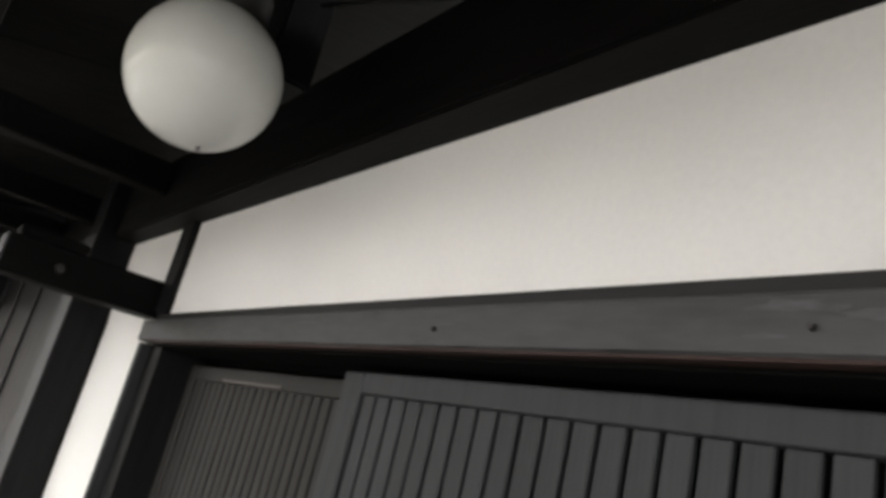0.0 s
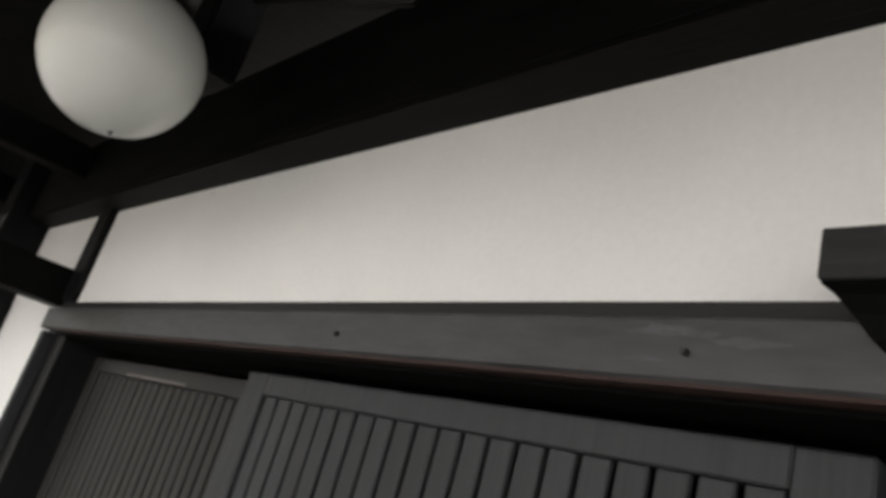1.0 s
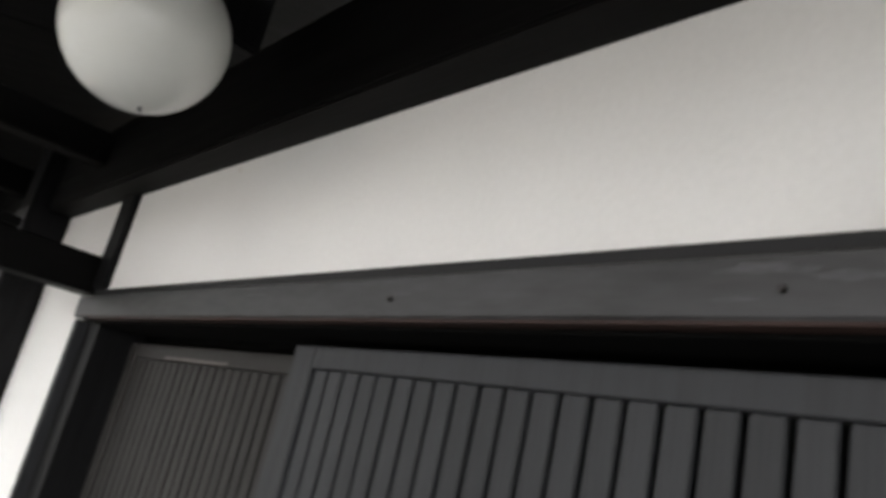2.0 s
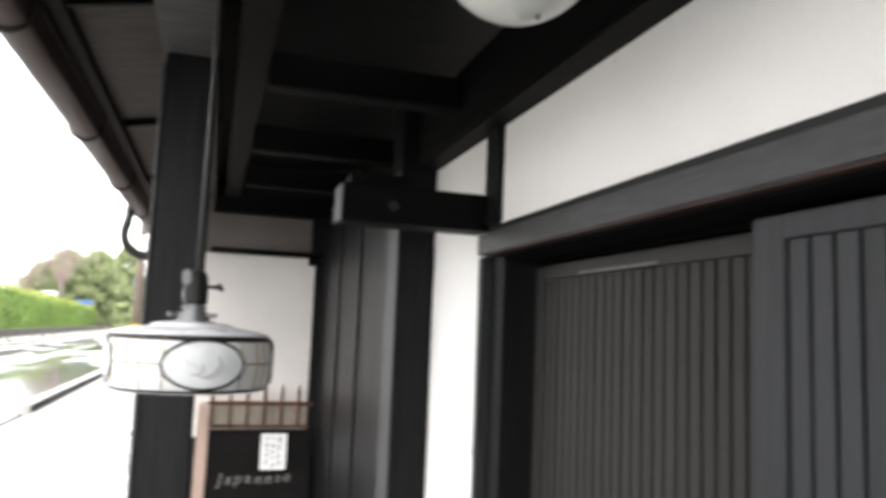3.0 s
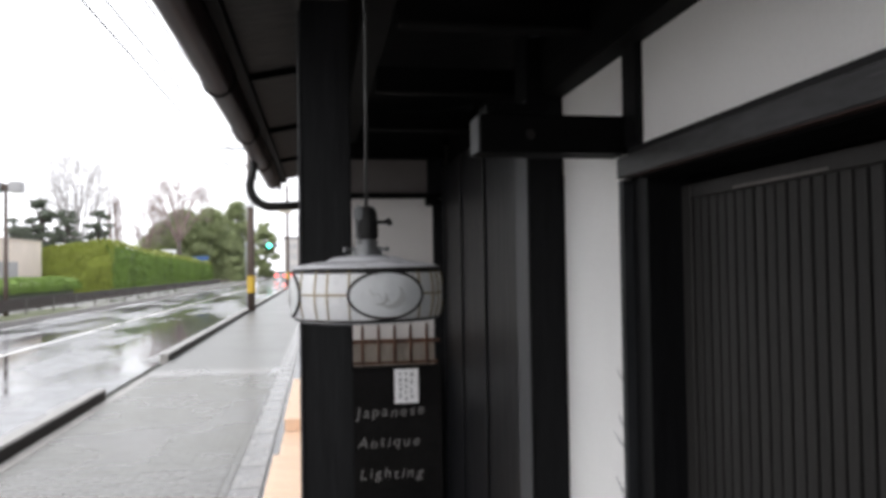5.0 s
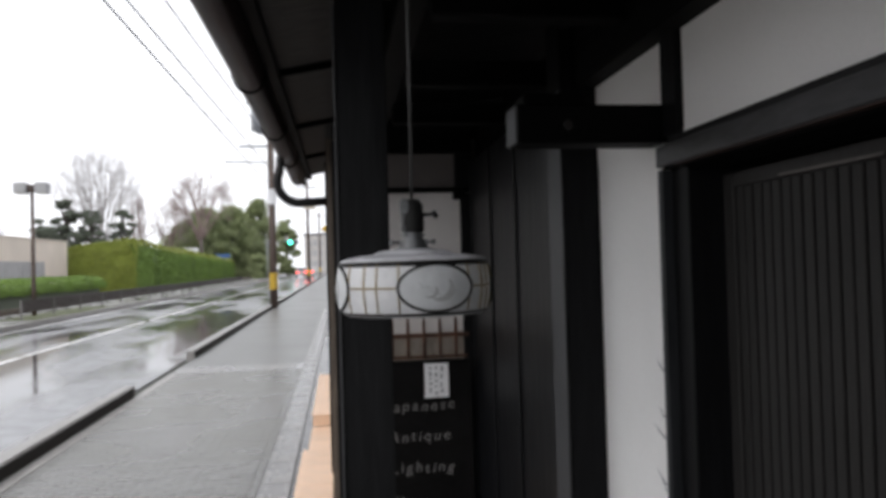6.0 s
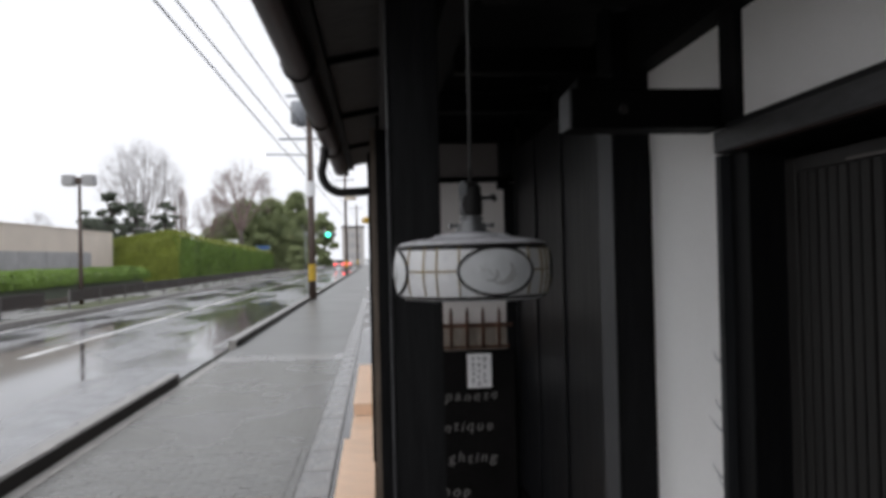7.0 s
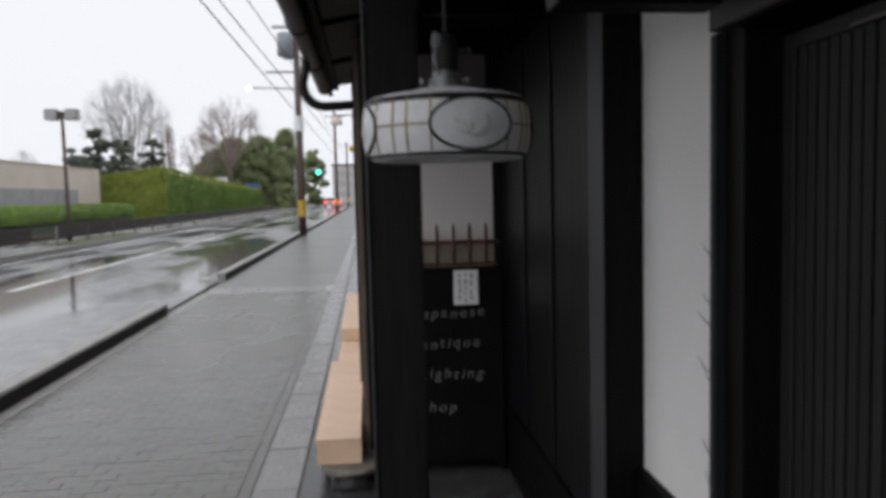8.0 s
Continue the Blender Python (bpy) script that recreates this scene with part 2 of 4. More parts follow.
    "building": mat("pale_building_render", (0.52, 0.50, 0.48), 0.8, var=0.1, scale=0.4, fine=5),
    "roof_tile": mat("dark_roof_tile", (0.05, 0.052, 0.056), 0.4, var=0.3, scale=3, fine=20),
}


def translucent(m, share, col):
    """Let some of the light that falls on the far side of a thin glass shade come through."""
    n, l = m.node_tree.nodes, m.node_tree.links
    t, mix = n.new("ShaderNodeBsdfTranslucent"), n.new("ShaderNodeMixShader")
    t.inputs[0].default_value = (*col, 1)
    mix.inputs[0].default_value = share
    l.new(n["Principled BSDF"].outputs[0], mix.inputs[1])
    l.new(t.outputs[0], mix.inputs[2])
    l.new(mix.outputs[0], n["Material Output"].inputs["Surface"])


for key in ("shell", "etched"):
    translucent(M[key], 0.22, (0.93, 0.95, 0.98))


# ---- mesh helpers ----
def boxes(bm, x0, x1, y0, y1, z0, z1, bevel=0.0):
    """A box, its edges eased by bevel, into bm."""
    v = [bm.verts.new((x, y, z)) for x in (x0, x1) for y in (y0, y1) for z in (z0, z1)]
    fs = [bm.faces.new([v[i] for i in q]) for q in ((0, 1, 3, 2), (4, 6, 7, 5), (0, 4, 5, 1), (2, 3, 7, 6), (0, 2, 6, 4), (1, 5, 7, 3))]
    if bevel:
        edges = list({e for f in fs for e in f.edges})
        bmesh.ops.bevel(bm, geom=edges, offset=bevel, segments=1 if bevel < 0.004 else 2, affect="EDGES")
    return bm


def box(x0, x1, y0, y1, z0, z1, bevel=0.0):
    return boxes(bmesh.new(), x0, x1, y0, y1, z0, z1, bevel)


def lathe(bm, profile, cx=0, cy=0, seg=32, close=False):
    """Turn a list of (radius, height) about the upright axis at cx, cy."""
    rings = []
    for r, z in profile:
        rings.append([bm.verts.new((cx + r * math.cos(2 * math.pi * i / seg), cy + r * math.sin(2 * math.pi * i / seg), z)) for i in range(seg)])
    for a, b in zip(rings, rings[1:]):
        for i in range(seg):
            bm.faces.new((a[i], a[(i + 1) % seg], b[(i + 1) % seg], b[i]))
    if close:
        bm.faces.new(list(reversed(rings[0])))
        bm.faces.new(rings[-1])
    for f in bm.faces:
        f.smooth = True
    return bm


def tube(bm, pts, radii, seg=8, cap=True):
    """A round tube through pts."""
    pts = [Vector(p) for p in pts]
    if not isinstance(radii, (list, tuple)):
        radii = [radii] * len(pts)
    rings = []
    side = None
    for i, p in enumerate(pts):
        d = (pts[min(i + 1, len(pts) - 1)] - pts[max(i - 1, 0)]).normalized()
        if side is None:
            side = d.orthogonal().normalized()
        side = (side - d * side.dot(d)).normalized()
        up = d.cross(side)
        rings.append([bm.verts.new(p + (side * math.cos(a) + up * math.sin(a)) * radii[i]) for a in [2 * math.pi * k / seg for k in range(seg)]])
    for a, b in zip(rings, rings[1:]):
        for k in range(seg):
            f = bm.faces.new((a[k], a[(k + 1) % seg], b[(k + 1) % seg], b[k]))
            f.smooth = True
    if cap:
        bm.faces.new(list(reversed(rings[0])))
        bm.faces.new(rings[-1])
    return bm


def ball(bm, c, r, seg=24, squash=1.0):
    prof = [(max(1e-4, r * math.sin(math.pi * i / 16)), c[2] - r * squash * math.cos(math.pi * i / 16)) for i in range(17)]
    return lathe(bm, prof, c[0], c[1], seg)


def part(name, bm, material, parent=None, label=""):
    """Link a bmesh as one mesh object under parent."""
    bmesh.ops.recalc_face_normals(bm, faces=bm.faces)
    me = bpy.data.meshes.new(name)
    bm.to_mesh(me)
    bm.free()
    me.materials.append(M[material])
    ob = new(name, me)
    if parent is not None:
        ob.parent = parent
    if label:
        ob["label"] = label
    return ob


def thing(name, label, category, at=(0, 0, 0), group="", kind=""):
    ob = new(name)
    ob.location = at
    return tagged(ob, label, category, group, kind)


def piece(name, bm, material, label, category, kind="", group=""):
    return tagged(part(name, bm, material), label, category, group, kind)


def shared(name, me, parent, loc):
    ob = new(name, me)
    ob.location = loc
    ob.parent = parent
    return ob


def loose_mesh(name, verts, faces, material):
    me = bpy.data.meshes.new(name)
    me.from_pydata(verts, [], faces)
    me.materials.append(M[material])
    return me


# ---- large structure: the shop front under its eave ----
def shop_front():
    w = thing("wall_facade", "white plaster shop front framed in black wood", "wall", kind="structure")
    part("upper_plaster", box(1.0, 1.12, -5.0, 2.72, 1.875, 2.20), "plaster", w, "white lime plaster")
    part("plaster_strip", box(1.002, 1.12, 2.235, 2.72, 0.60, 1.875), "plaster", w, "white plaster with faint scratches")
    part("footing", box(0.985, 1.12, 2.16, 2.74, 0.02, 0.52, 0.006), "black_up", w)
    part("sill", box(0.965, 1.12, 2.16, 2.74, 0.52, 0.60, 0.006), "black_along", w)
    part("lintel", box(0.974, 1.13, -5.0, 2.222, 1.806, 1.859, 0.003), "grey_along", w, "weathered dark grey lintel")
    part("lintel_cap", box(0.993, 1.12, -5.0, 2.20, 1.860, 1.880, 0.002), "cap_along", w)
    part("lintel_underside", box(0.977, 0.996, -5.0, 2.12, 1.8025, 1.8058), "red_along", w, "bare reddish wood")
    # added black board in place of the shade under the lintel
    part("lintel_shade_board", box(0.9965, 1.10, -5.0, 2.125, 1.7975, 1.8055), "black", w, "added black board painting the recess shade")
    part("strut", box(0.984, 1.05, 2.116, 2.205, 1.881, 2.21, 0.004), "black_up", w)
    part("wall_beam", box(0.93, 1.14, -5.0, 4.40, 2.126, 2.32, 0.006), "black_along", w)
    part("jamb", box(1.012, 1.20, 2.13, 2.222, 0.02, 1.8055, 0.003), "black_up", w)
    part("jamb_trim", box(0.984, 1.03, 2.212, 2.237, 0.60, 1.803, 0.003), "grey_up", w, "thin grey edge board")
    part("corner_post", box(0.884, 1.02, 2.705, 2.855, 0.02, 2.36, 0.005), "black_up", w)
    part("upper_boards", box(1.0, 1.12, 2.80, 4.42, 1.9, 2.20), "black_along", w)
    # black panel and fill stand for the unlit interior
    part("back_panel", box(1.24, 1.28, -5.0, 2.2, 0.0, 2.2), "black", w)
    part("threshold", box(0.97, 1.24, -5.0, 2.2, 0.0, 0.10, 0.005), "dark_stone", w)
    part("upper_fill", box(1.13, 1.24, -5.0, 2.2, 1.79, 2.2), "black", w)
    part("rear_boards", box(0.99, 1.12, -5.0, -1.72, 0.10, 1.79), "black_up", w)
    for y in (0.981, 0.517, -0.02, -0.55):
        bm = bmesh.new()
        tube(bm, [(0.976, y, 1.829), (0.968, y, 1.829)], [0.0035, 0.0025], 8)
        part("nail", bm, "iron", w)
    rng = random.Random(17)
    for z, ln in ((1.29, 0.05), (1.17, 0.045), (1.12, 0.08), (1.0, 0.07), (0.98, 0.04), (0.80, 0.05), (0.72, 0.03)):
        bm = bmesh.new()
        tube(bm, [(1.0015, 2.262 + ln * u, z + 0.025 * u * u + rng.uniform(-0.002, 0.002)) for u in (0, 0.3, 0.6, 1.0)], [0.0035, 0.003, 0.002, 0.0006], 5)
        part("scuff", bm, "scuff", w, "grey scuff mark")
    for y, z, ln, ht in ((0.535, 1.846, 0.10, 0.014), (0.470, 1.838, 0.07, 0.011), (0.555, 1.822, 0.05, 0.006), (1.000, 1.812, 0.07, 0.008), (0.965, 1.836, 0.05, 0.006), (1.32, 1.842, 0.09, 0.005), (0.33, 1.818, 0.08, 0.008)):
        bm = bmesh.new()
        rim = []
        for i in range(14):
            q = 2 * math.pi * i / 14
            k = 0.5 * rng.uniform(0.45, 1.0)
            rim.append(bm.verts.new((0.9734, y + ln * k * math.cos(q) + 0.4 * ht * math.sin(q), z + ht * k * math.sin(q))))
        bm.faces.new(rim)
        part("worn_patch", bm, "worn_grey", w, "bare greyish worn patch")
    for y, z, k in ((1.59, 2.110, 0.012),):
        bm = bmesh.new()
        bm.faces.new([bm.verts.new((0.9994, y + k * rng.uniform(0.4, 1) * math.cos(2 * math.pi * i / 9), z + 0.6 * k * rng.uniform(0.4, 1) * math.sin(2 * math.pi * i / 9))) for i in range(9)])
        part("plaster_mark", bm, "plaster_end", w, "small faint mark")
    # a small bracket above the lintel
    k = thing("wooden_bracket", "small wooden bracket above lintel, hollowed underside blackened as shade", "bracket")
    part("face", box(0.932, 0.938, 0.256, 0.411, 1.871, 1.908, 0.0015), "cap_along", k, "dark grey weathered face")
    b = bmesh.new()
    pro = [(1.0, 1.907, 0.410), (0.938, 1.907, 0.410), (0.938, 1.870, 0.410), (0.947, 1.866, 0.404), (0.958, 1.856, 0.396), (0.966, 1.842, 0.386), (0.980, 1.830, 0.374), (0.999, 1.824, 0.362)]
    a = [b.verts.new((x, y, z)) for x, z, y in pro]
    c = [b.verts.new((x, 0.257, z)) for x, z, y in pro]
    b.faces.new(a)
    b.faces.new(list(reversed(c)))
    for i in range(8):
        b.faces.new((a[i], c[i], c[(i + 1) % 8], a[(i + 1) % 8]))
    # body blacker than the face, to paint the shaded underside
    part("body", b, "black", k)


def bracket_arm():
    a = thing("bracket_arm", "black wooden bracket arm reaching from the wall under the eave", "bracket")
    part("beam", box(0.617, 1.0, 2.195, 2.295, 1.868, 1.962, 0.003), "black_across", a)
    # end face made paler to paint the light from the street
    part("end_grain", box(0.611, 0.617, 2.197, 2.293, 1.870, 1.960, 0.002), "lit_pale_up", a, "end grain painted paler as lit")
    part("bearing_block", box(0.635, 0.79, 2.20, 2.29, 1.963, 1.99, 0.004), "black_across", a)
    bm = bmesh.new()
    tube(bm, [(0.742, 2.197, 1.912), (0.742, 2.188, 1.912)], [0.013, 0.010], 12)
    part("bolt", bm, "iron", a)


def eave():
    r = thing("eave_roof", "low tiled eave with dark board soffit", "roof", kind="structure")
    bm = bmesh.new()
    for x0, z0, x1, z1, t in ((-0.08, 2.285, 1.6, 2.62, 0.03),):
        v = [bm.verts.new(p) for p in ((x0, -5, z0), (x1, -5, z1), (x1, 6.3, z1), (x0, 6.3, z0), (x0, -5, z0 + t), (x1, -5, z1 + t), (x1, 6.3, z1 + t), (x0, 6.3, z0 + t))]
        for q in ((0, 1, 2, 3), (7, 6, 5, 4), (0, 4, 5, 1), (1, 5, 6, 2), (2, 6, 7, 3), (3, 7, 4, 0)):
            bm.faces.new([v[i] for i in q])
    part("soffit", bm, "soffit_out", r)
    bm = bmesh.new()
    v = [bm.verts.new(p) for p in ((-0.13, -5, 2.33), (1.6, -5, 2.68), (4, -5, 3.4), (-0.13, 6.32, 2.33), (1.6, 6.32, 2.68), (4, 6.32, 3.4))]
    bm.faces.new((v[0], v[1], v[4], v[3]))
    bm.faces.new((v[1], v[2], v[5], v[4]))
    bmesh.ops.solidify(bm, geom=bm.faces[:], thickness=-0.05)
    part("tiles", bm, "roof_tile", r)
    # black sheet under the soffit that paints the shade of the inner ceiling
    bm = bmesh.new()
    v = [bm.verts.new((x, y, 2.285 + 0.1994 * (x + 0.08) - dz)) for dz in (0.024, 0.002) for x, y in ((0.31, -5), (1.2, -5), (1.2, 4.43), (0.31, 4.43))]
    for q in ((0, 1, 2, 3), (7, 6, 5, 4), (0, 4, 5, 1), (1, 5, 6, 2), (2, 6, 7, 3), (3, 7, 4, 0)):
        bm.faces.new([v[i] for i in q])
    part("inner_ceiling", bm, "black_across", r, "boards blackened as under-eave shade")
    part("fascia_strip", box(-0.054, -0.012, -5, 6.28, 2.262, 2.292, 0.003), "black_along", r)
    part("fascia", box(-0.085, -0.055, -5, 6.28, 2.215, 2.30, 0.003), "black_along", r)
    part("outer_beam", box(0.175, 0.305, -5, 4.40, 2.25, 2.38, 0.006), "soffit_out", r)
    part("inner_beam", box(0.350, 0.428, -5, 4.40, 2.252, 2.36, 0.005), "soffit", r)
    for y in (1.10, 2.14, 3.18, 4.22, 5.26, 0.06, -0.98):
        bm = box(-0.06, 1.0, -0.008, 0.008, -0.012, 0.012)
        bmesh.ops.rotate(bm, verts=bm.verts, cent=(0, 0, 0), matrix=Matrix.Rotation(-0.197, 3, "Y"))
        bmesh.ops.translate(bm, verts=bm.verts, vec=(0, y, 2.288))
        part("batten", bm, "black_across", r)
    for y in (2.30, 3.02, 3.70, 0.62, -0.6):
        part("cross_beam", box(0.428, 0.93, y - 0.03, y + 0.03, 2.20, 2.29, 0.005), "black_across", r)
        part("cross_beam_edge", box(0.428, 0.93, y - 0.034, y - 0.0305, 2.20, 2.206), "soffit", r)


def gutter():
    g = thing("gutter", "round brown metal gutter along the eave", "gutter")
    bm = bmesh.new()
    n = 14
    prof = [(-0.100 + 0.048 * math.cos(math.pi + math.pi * i / n), 2.232 + 0.055 * math.sin(math.pi + math.pi * i / n)) for i in range(n + 1)]
    prof = [(-0.150, 2.25)] + prof + [(-0.050, 2.25)]
    ys = [-5 + 0.605 * i for i in range(19)]
    rows = [[bm.verts.new((x, y, z)) for x, z in prof] for y in ys]
    for a, b in zip(rows, rows[1:]):
        for i in range(len(prof) - 1):
            bm.faces.new((a[i], a[i + 1], b[i + 1], b[i])).smooth = True
    bmesh.ops.solidify(bm, geom=bm.faces[:], thickness=0.003)
    part("trough", bm, "gutter", g)
    for y in (-0.76, 0.18, 1.12, 2.06, 3.0, 3.94, 4.88):
        bm = bmesh.new()
        tube(bm, [(-0.100 + 0.0515 * math.cos(math.pi + math.pi * i / 12), y, 2.232 + 0.0585 * math.sin(math.pi + math.pi * i / 12)) for i in range(13)], 0.0055, 6)
        boxes(bm, -0.0515, -0.045, y - 0.008, y + 0.008, 2.225, 2.29)
        boxes(bm, -0.16, -0.150, y - 0.006, y + 0.006, 2.225, 2.262)
        part("strap", bm, "iron", g)
    bm = bmesh.new()
    lathe(bm, [(0.0, 0), (0.05, 0), (0.05, 0.012), (0.0, 0.012)], 0, 0, 18)
    bmesh.ops.rotate(bm, verts=bm.verts, cent=(0, 0, 0), matrix=Matrix.Rotation(radians(90), 3, "X"))
    bmesh.ops.translate(bm, verts=bm.verts, vec=(-0.10, 5.905, 2.225))
    part("end_cap", bm, "gutter", g)
    h = thing("drain_hose", "black rubber drain hose curving from gutter to wall", "hose")
    bm = bmesh.new()
    pts = []
    for i in range(15):
        a = math.pi * (0.86 + 0.64 * i / 14)
        pts.append((-0.03 + 0.115 * math.cos(a), 4.62, 2.055 + 0.115 * math.sin(a)))
    pts = [(-0.128, 4.66, 2.20)] + pts + [(0.05, 4.62, 1.943), (0.16, 4.62, 1.95)]
    tube(bm, pts, 0.0245, 14)
    part("hose", bm, "rubber", h)


def post():
    p = thing("eave_post", "square black wooden post carrying the eave", "post")
    part("shaft", box(0.186, 0.307, 2.27, 2.395, 0.10, 2.25, 0.005), "post_up", p)
    # added strip that paints the glint along the post's bevel
    part("edge_highlight", box(0.179, 0.186, 2.264, 2.290, 0.10, 2.22, 0.001), "lit_pale_up", p, "thin added strip painting the corner highlight")
    part("base_stone", box(0.13, 0.36, 2.21, 2.46, 0.0, 0.10, 0.02), "stone", p)


def sliding_door(name, label, x, y0, y1, pitch, slat, material, zt, stile, mid=None):
    """A lattice door that runs along the street from y0 to y1."""
    d = thing(name, label, "door", kind="structure")
    part("stile", box(x, x + 0.03, y1 - stile, y1, 0.10, zt, 0.003), material, d)
    part("stile", box(x, x + 0.03, y0, y0 + stile, 0.10, zt, 0.003), material, d)
    part("top_rail", box(x + 0.001, x + 0.029, y0 + stile, y1 - stile, zt - 0.034, zt, 0.002), material, d)
    part("bottom_rail", box(x + 0.001, x + 0.029, y0 + stile, y1 - stile, 0.10, 0.22, 0.002), material, d)
    # black sheet in place of the darkness between the slats
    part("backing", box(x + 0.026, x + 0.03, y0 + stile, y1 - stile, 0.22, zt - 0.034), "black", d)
    if mid:
        part("middle_rail", box(x + 0.017, x + 0.024, y0 + stile, y1 - stile, mid - 0.006, mid + 0.006), "black_along", d)
    span = y1 - y0 - 2 * stile
    n = round(span / pitch)
    pitch = span / n
    h = zt - 0.034 - 0.22
    bm = box(0, 0.010, -slat / 2, slat / 2, 0, h, 0.0018)
    me = bpy.data.meshes.new("slat")
    bm.to_mesh(me)
    bm.free()
    me.materials.append(M[material])
    for i in range(n):
        shared("slat", me, d, (x + 0.006 + random.uniform(-0.0008, 0.0008), y0 + stile + pitch * (i + 0.5), 0.22))


def shutter_box():
    t = thing("shutter_box", "black board shutter box standing proud of the wall", "shutter box")
    # added plate: the corner post's lit street face, painted paler
    part("frame_edge", box(0.879, 0.884, 2.708, 2.852, 0.05, 2.12, 0.0015), "lit_pale_up", t, "added plate painting the lit street face")
    part("core", box(0.899, 1.0, 2.857, 4.34, 0.35, 2.12), "black", t)
    part("foot", box(0.876, 1.0, 2.857, 4.38, 0.0, 0.35, 0.004), "black_along", t)
    bm = box(0, 0.012, 0.0004, 0.2441, 0, 1.765, 0.0012)
    me = bpy.data.meshes.new("board")
    bm.to_mesh(me)
    bm.free()
    me.materials.append(M["tobu"])
    for i in range(6):
        shared("board", me, t, (0.886 + 0.0015 * (i % 2), 2.858 + 0.2445 * i, 0.355))
    for y in (3.347, 3.836, 4.31):
        part("batten", box(0.878, 0.886, y - 0.012, y + 0.012, 0.36, 2.12, 0.002), "tobu", t)


def wing():
    w = thing("wall_wing", "white plaster end wall of projecting house wing", "wall", kind="structure")
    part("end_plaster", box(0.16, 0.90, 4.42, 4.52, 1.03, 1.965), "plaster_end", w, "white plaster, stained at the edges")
    part("upper_band", box(0.16, 1.0, 4.425, 4.52, 1.99, 2.26), "plaster_shade", w, "pinkish stained plaster, darkened as eave shade")
    part("gable_fill", box(0.16, 1.5, 4.44, 4.54, 2.26, 2.60), "black_across", w)
    part("upper_beam", box(0.30, 0.90, 4.34, 4.42, 2.175, 2.30, 0.004), "black_across", w)
    part("corner_upright", box(0.838, 0.90, 4.385, 4.42, 0.5, 1.96, 0.003), "black_up", w)
    part("upper_upright", box(0.81, 0.90, 4.36, 4.42, 1.992, 2.175, 0.003), "black_up", w)
    part("tie_beam", box(0.30, 0.90, 4.375, 4.43, 1.965, 1.992, 0.003), "black_across", w)
    part("tie_end", box(0.80, 0.86, 4.36, 4.43, 1.925, 1.965, 0.004), "black_across", w)
    part("lower_boards", box(0.16, 0.90, 4.41, 4.52, 0.0, 1.03, 0.003), "black_up", w)
    part("stained_band", box(0.30, 0.90, 4.416, 4.424, 1.03, 1.20), "plaster_low", w, "stained lower plaster")
    part("street_cladding", box(0.125, 0.16, 4.40, 16.0, 0.12, 2.26, 0.004), "wing", w, "weathered brown boards")
    part("corner_board", box(0.155, 0.215, 4.385, 4.42, 0.12, 2.25, 0.004), "black_up", w)
    part("stone_base", box(0.09, 0.22, 4.36, 16.0, 0.0, 0.12, 0.01), "stone", w)
    part("body", box(0.16, 4.0, 4.52, 16.0, 0.0, 2.26), "wing", w)
    bm = bmesh.new()
    v = [bm.verts.new(q) for q in ((0.09, 6.34, 2.27), (4.0, 6.34, 3.3), (4.0, 16.2, 3.3), (0.09, 16.2, 2.27))]
    bm.faces.new(v)
    bmesh.ops.solidify(bm, geom=bm.faces[:], thickness=-0.06)
    part("wing_roof", bm, "roof_tile", w)
    for i in range(9):
        part("pilaster", box(0.10, 0.126, 5.3 + 1.2 * i, 5.38 + 1.2 * i, 0.12, 2.26, 0.004), "black_up", w)


def far_houses():
    for k, (y0, y1, h, x0, m) in enumerate(((17.0, 24.0, 4.6, 0.4, "wing"), (24.6, 33.0, 5.4, 0.9, "building"), (34, 46, 5.2, 0.6, "wing"), (47, 62, 6.4, 1.2, "building"), (64, 95, 6.0, 0.8, "building"), (98, 150, 7.5, 0.6, "building"))):
        hse = thing("house", ("dark timber town house" if m == "wing" else "pale rendered town house") + " along the pavement", "house", (0, 0, 0), "row of town houses")
        part("wall", box(x0, x0 + 8, y0, y1, 0, h, 0.02), m, hse)
        bm = bmesh.new()
        v = [bm.verts.new(p) for p in ((x0 - 0.5, y0 - 0.2, h - 0.2), (x0 - 0.5, y1 + 0.2, h - 0.2), (x0 + 4, y1 + 0.2, h + 1.5), (x0 + 4, y0 - 0.2, h + 1.5), (x0 + 8.5, y0 - 0.2, h - 0.2), (x0 + 8.5, y1 + 0.2, h - 0.2))]
        bm.faces.new((v[0], v[1], v[2], v[3]))
        bm.faces.new((v[3], v[2], v[5], v[4]))
        bmesh.ops.solidify(bm, geom=bm.faces[:], thickness=0.15)
        part("roof", bm, "roof_tile", hse)
        n = max(2, int((y1 - y0) / 2.4))
        for i in range(n):
            yc = y0 + (i + 0.5) * (y1 - y0) / n
            for z in (1.1, 3.5):
                wd = part("window", box(x0 - 0.03, x0 + 0.05, yc - 0.6, yc + 0.6, z, z + 1.1, 0.01), "steel", hse)
                part("pane", box(x0 - 0.036, x0 - 0.03, yc - 0.52, yc + 0.52, z + 0.08, z + 1.02), "glass", wd)
    b = thing("apartment_building", "pale far apartment building at the end of the road", "building")
    part("wall", box(-8.6, -3.2, 190, 200, 0, 9.5, 0.05), "building", b)
    part("roof", box(-8.8, -3.0, 189.8, 200.2, 9.5, 9.9), "roof_tile", b)
    # windows in pale grey, not dark glass: distance haze painted into them
    for z in (1.6, 4.2, 6.8):
        for x in (-7.8, -6.4, -5.0):
            part("window", box(x, x + 1.0, 189.93, 190.02, z, z + 1.4), "grey_panel", b)


# ---- ground ----
def ground():
    piece("ground", box(-700, 700, -300, 900, -0.5, -0.06), "far", "flat ground reaching to the horizon", "ground", "structure")
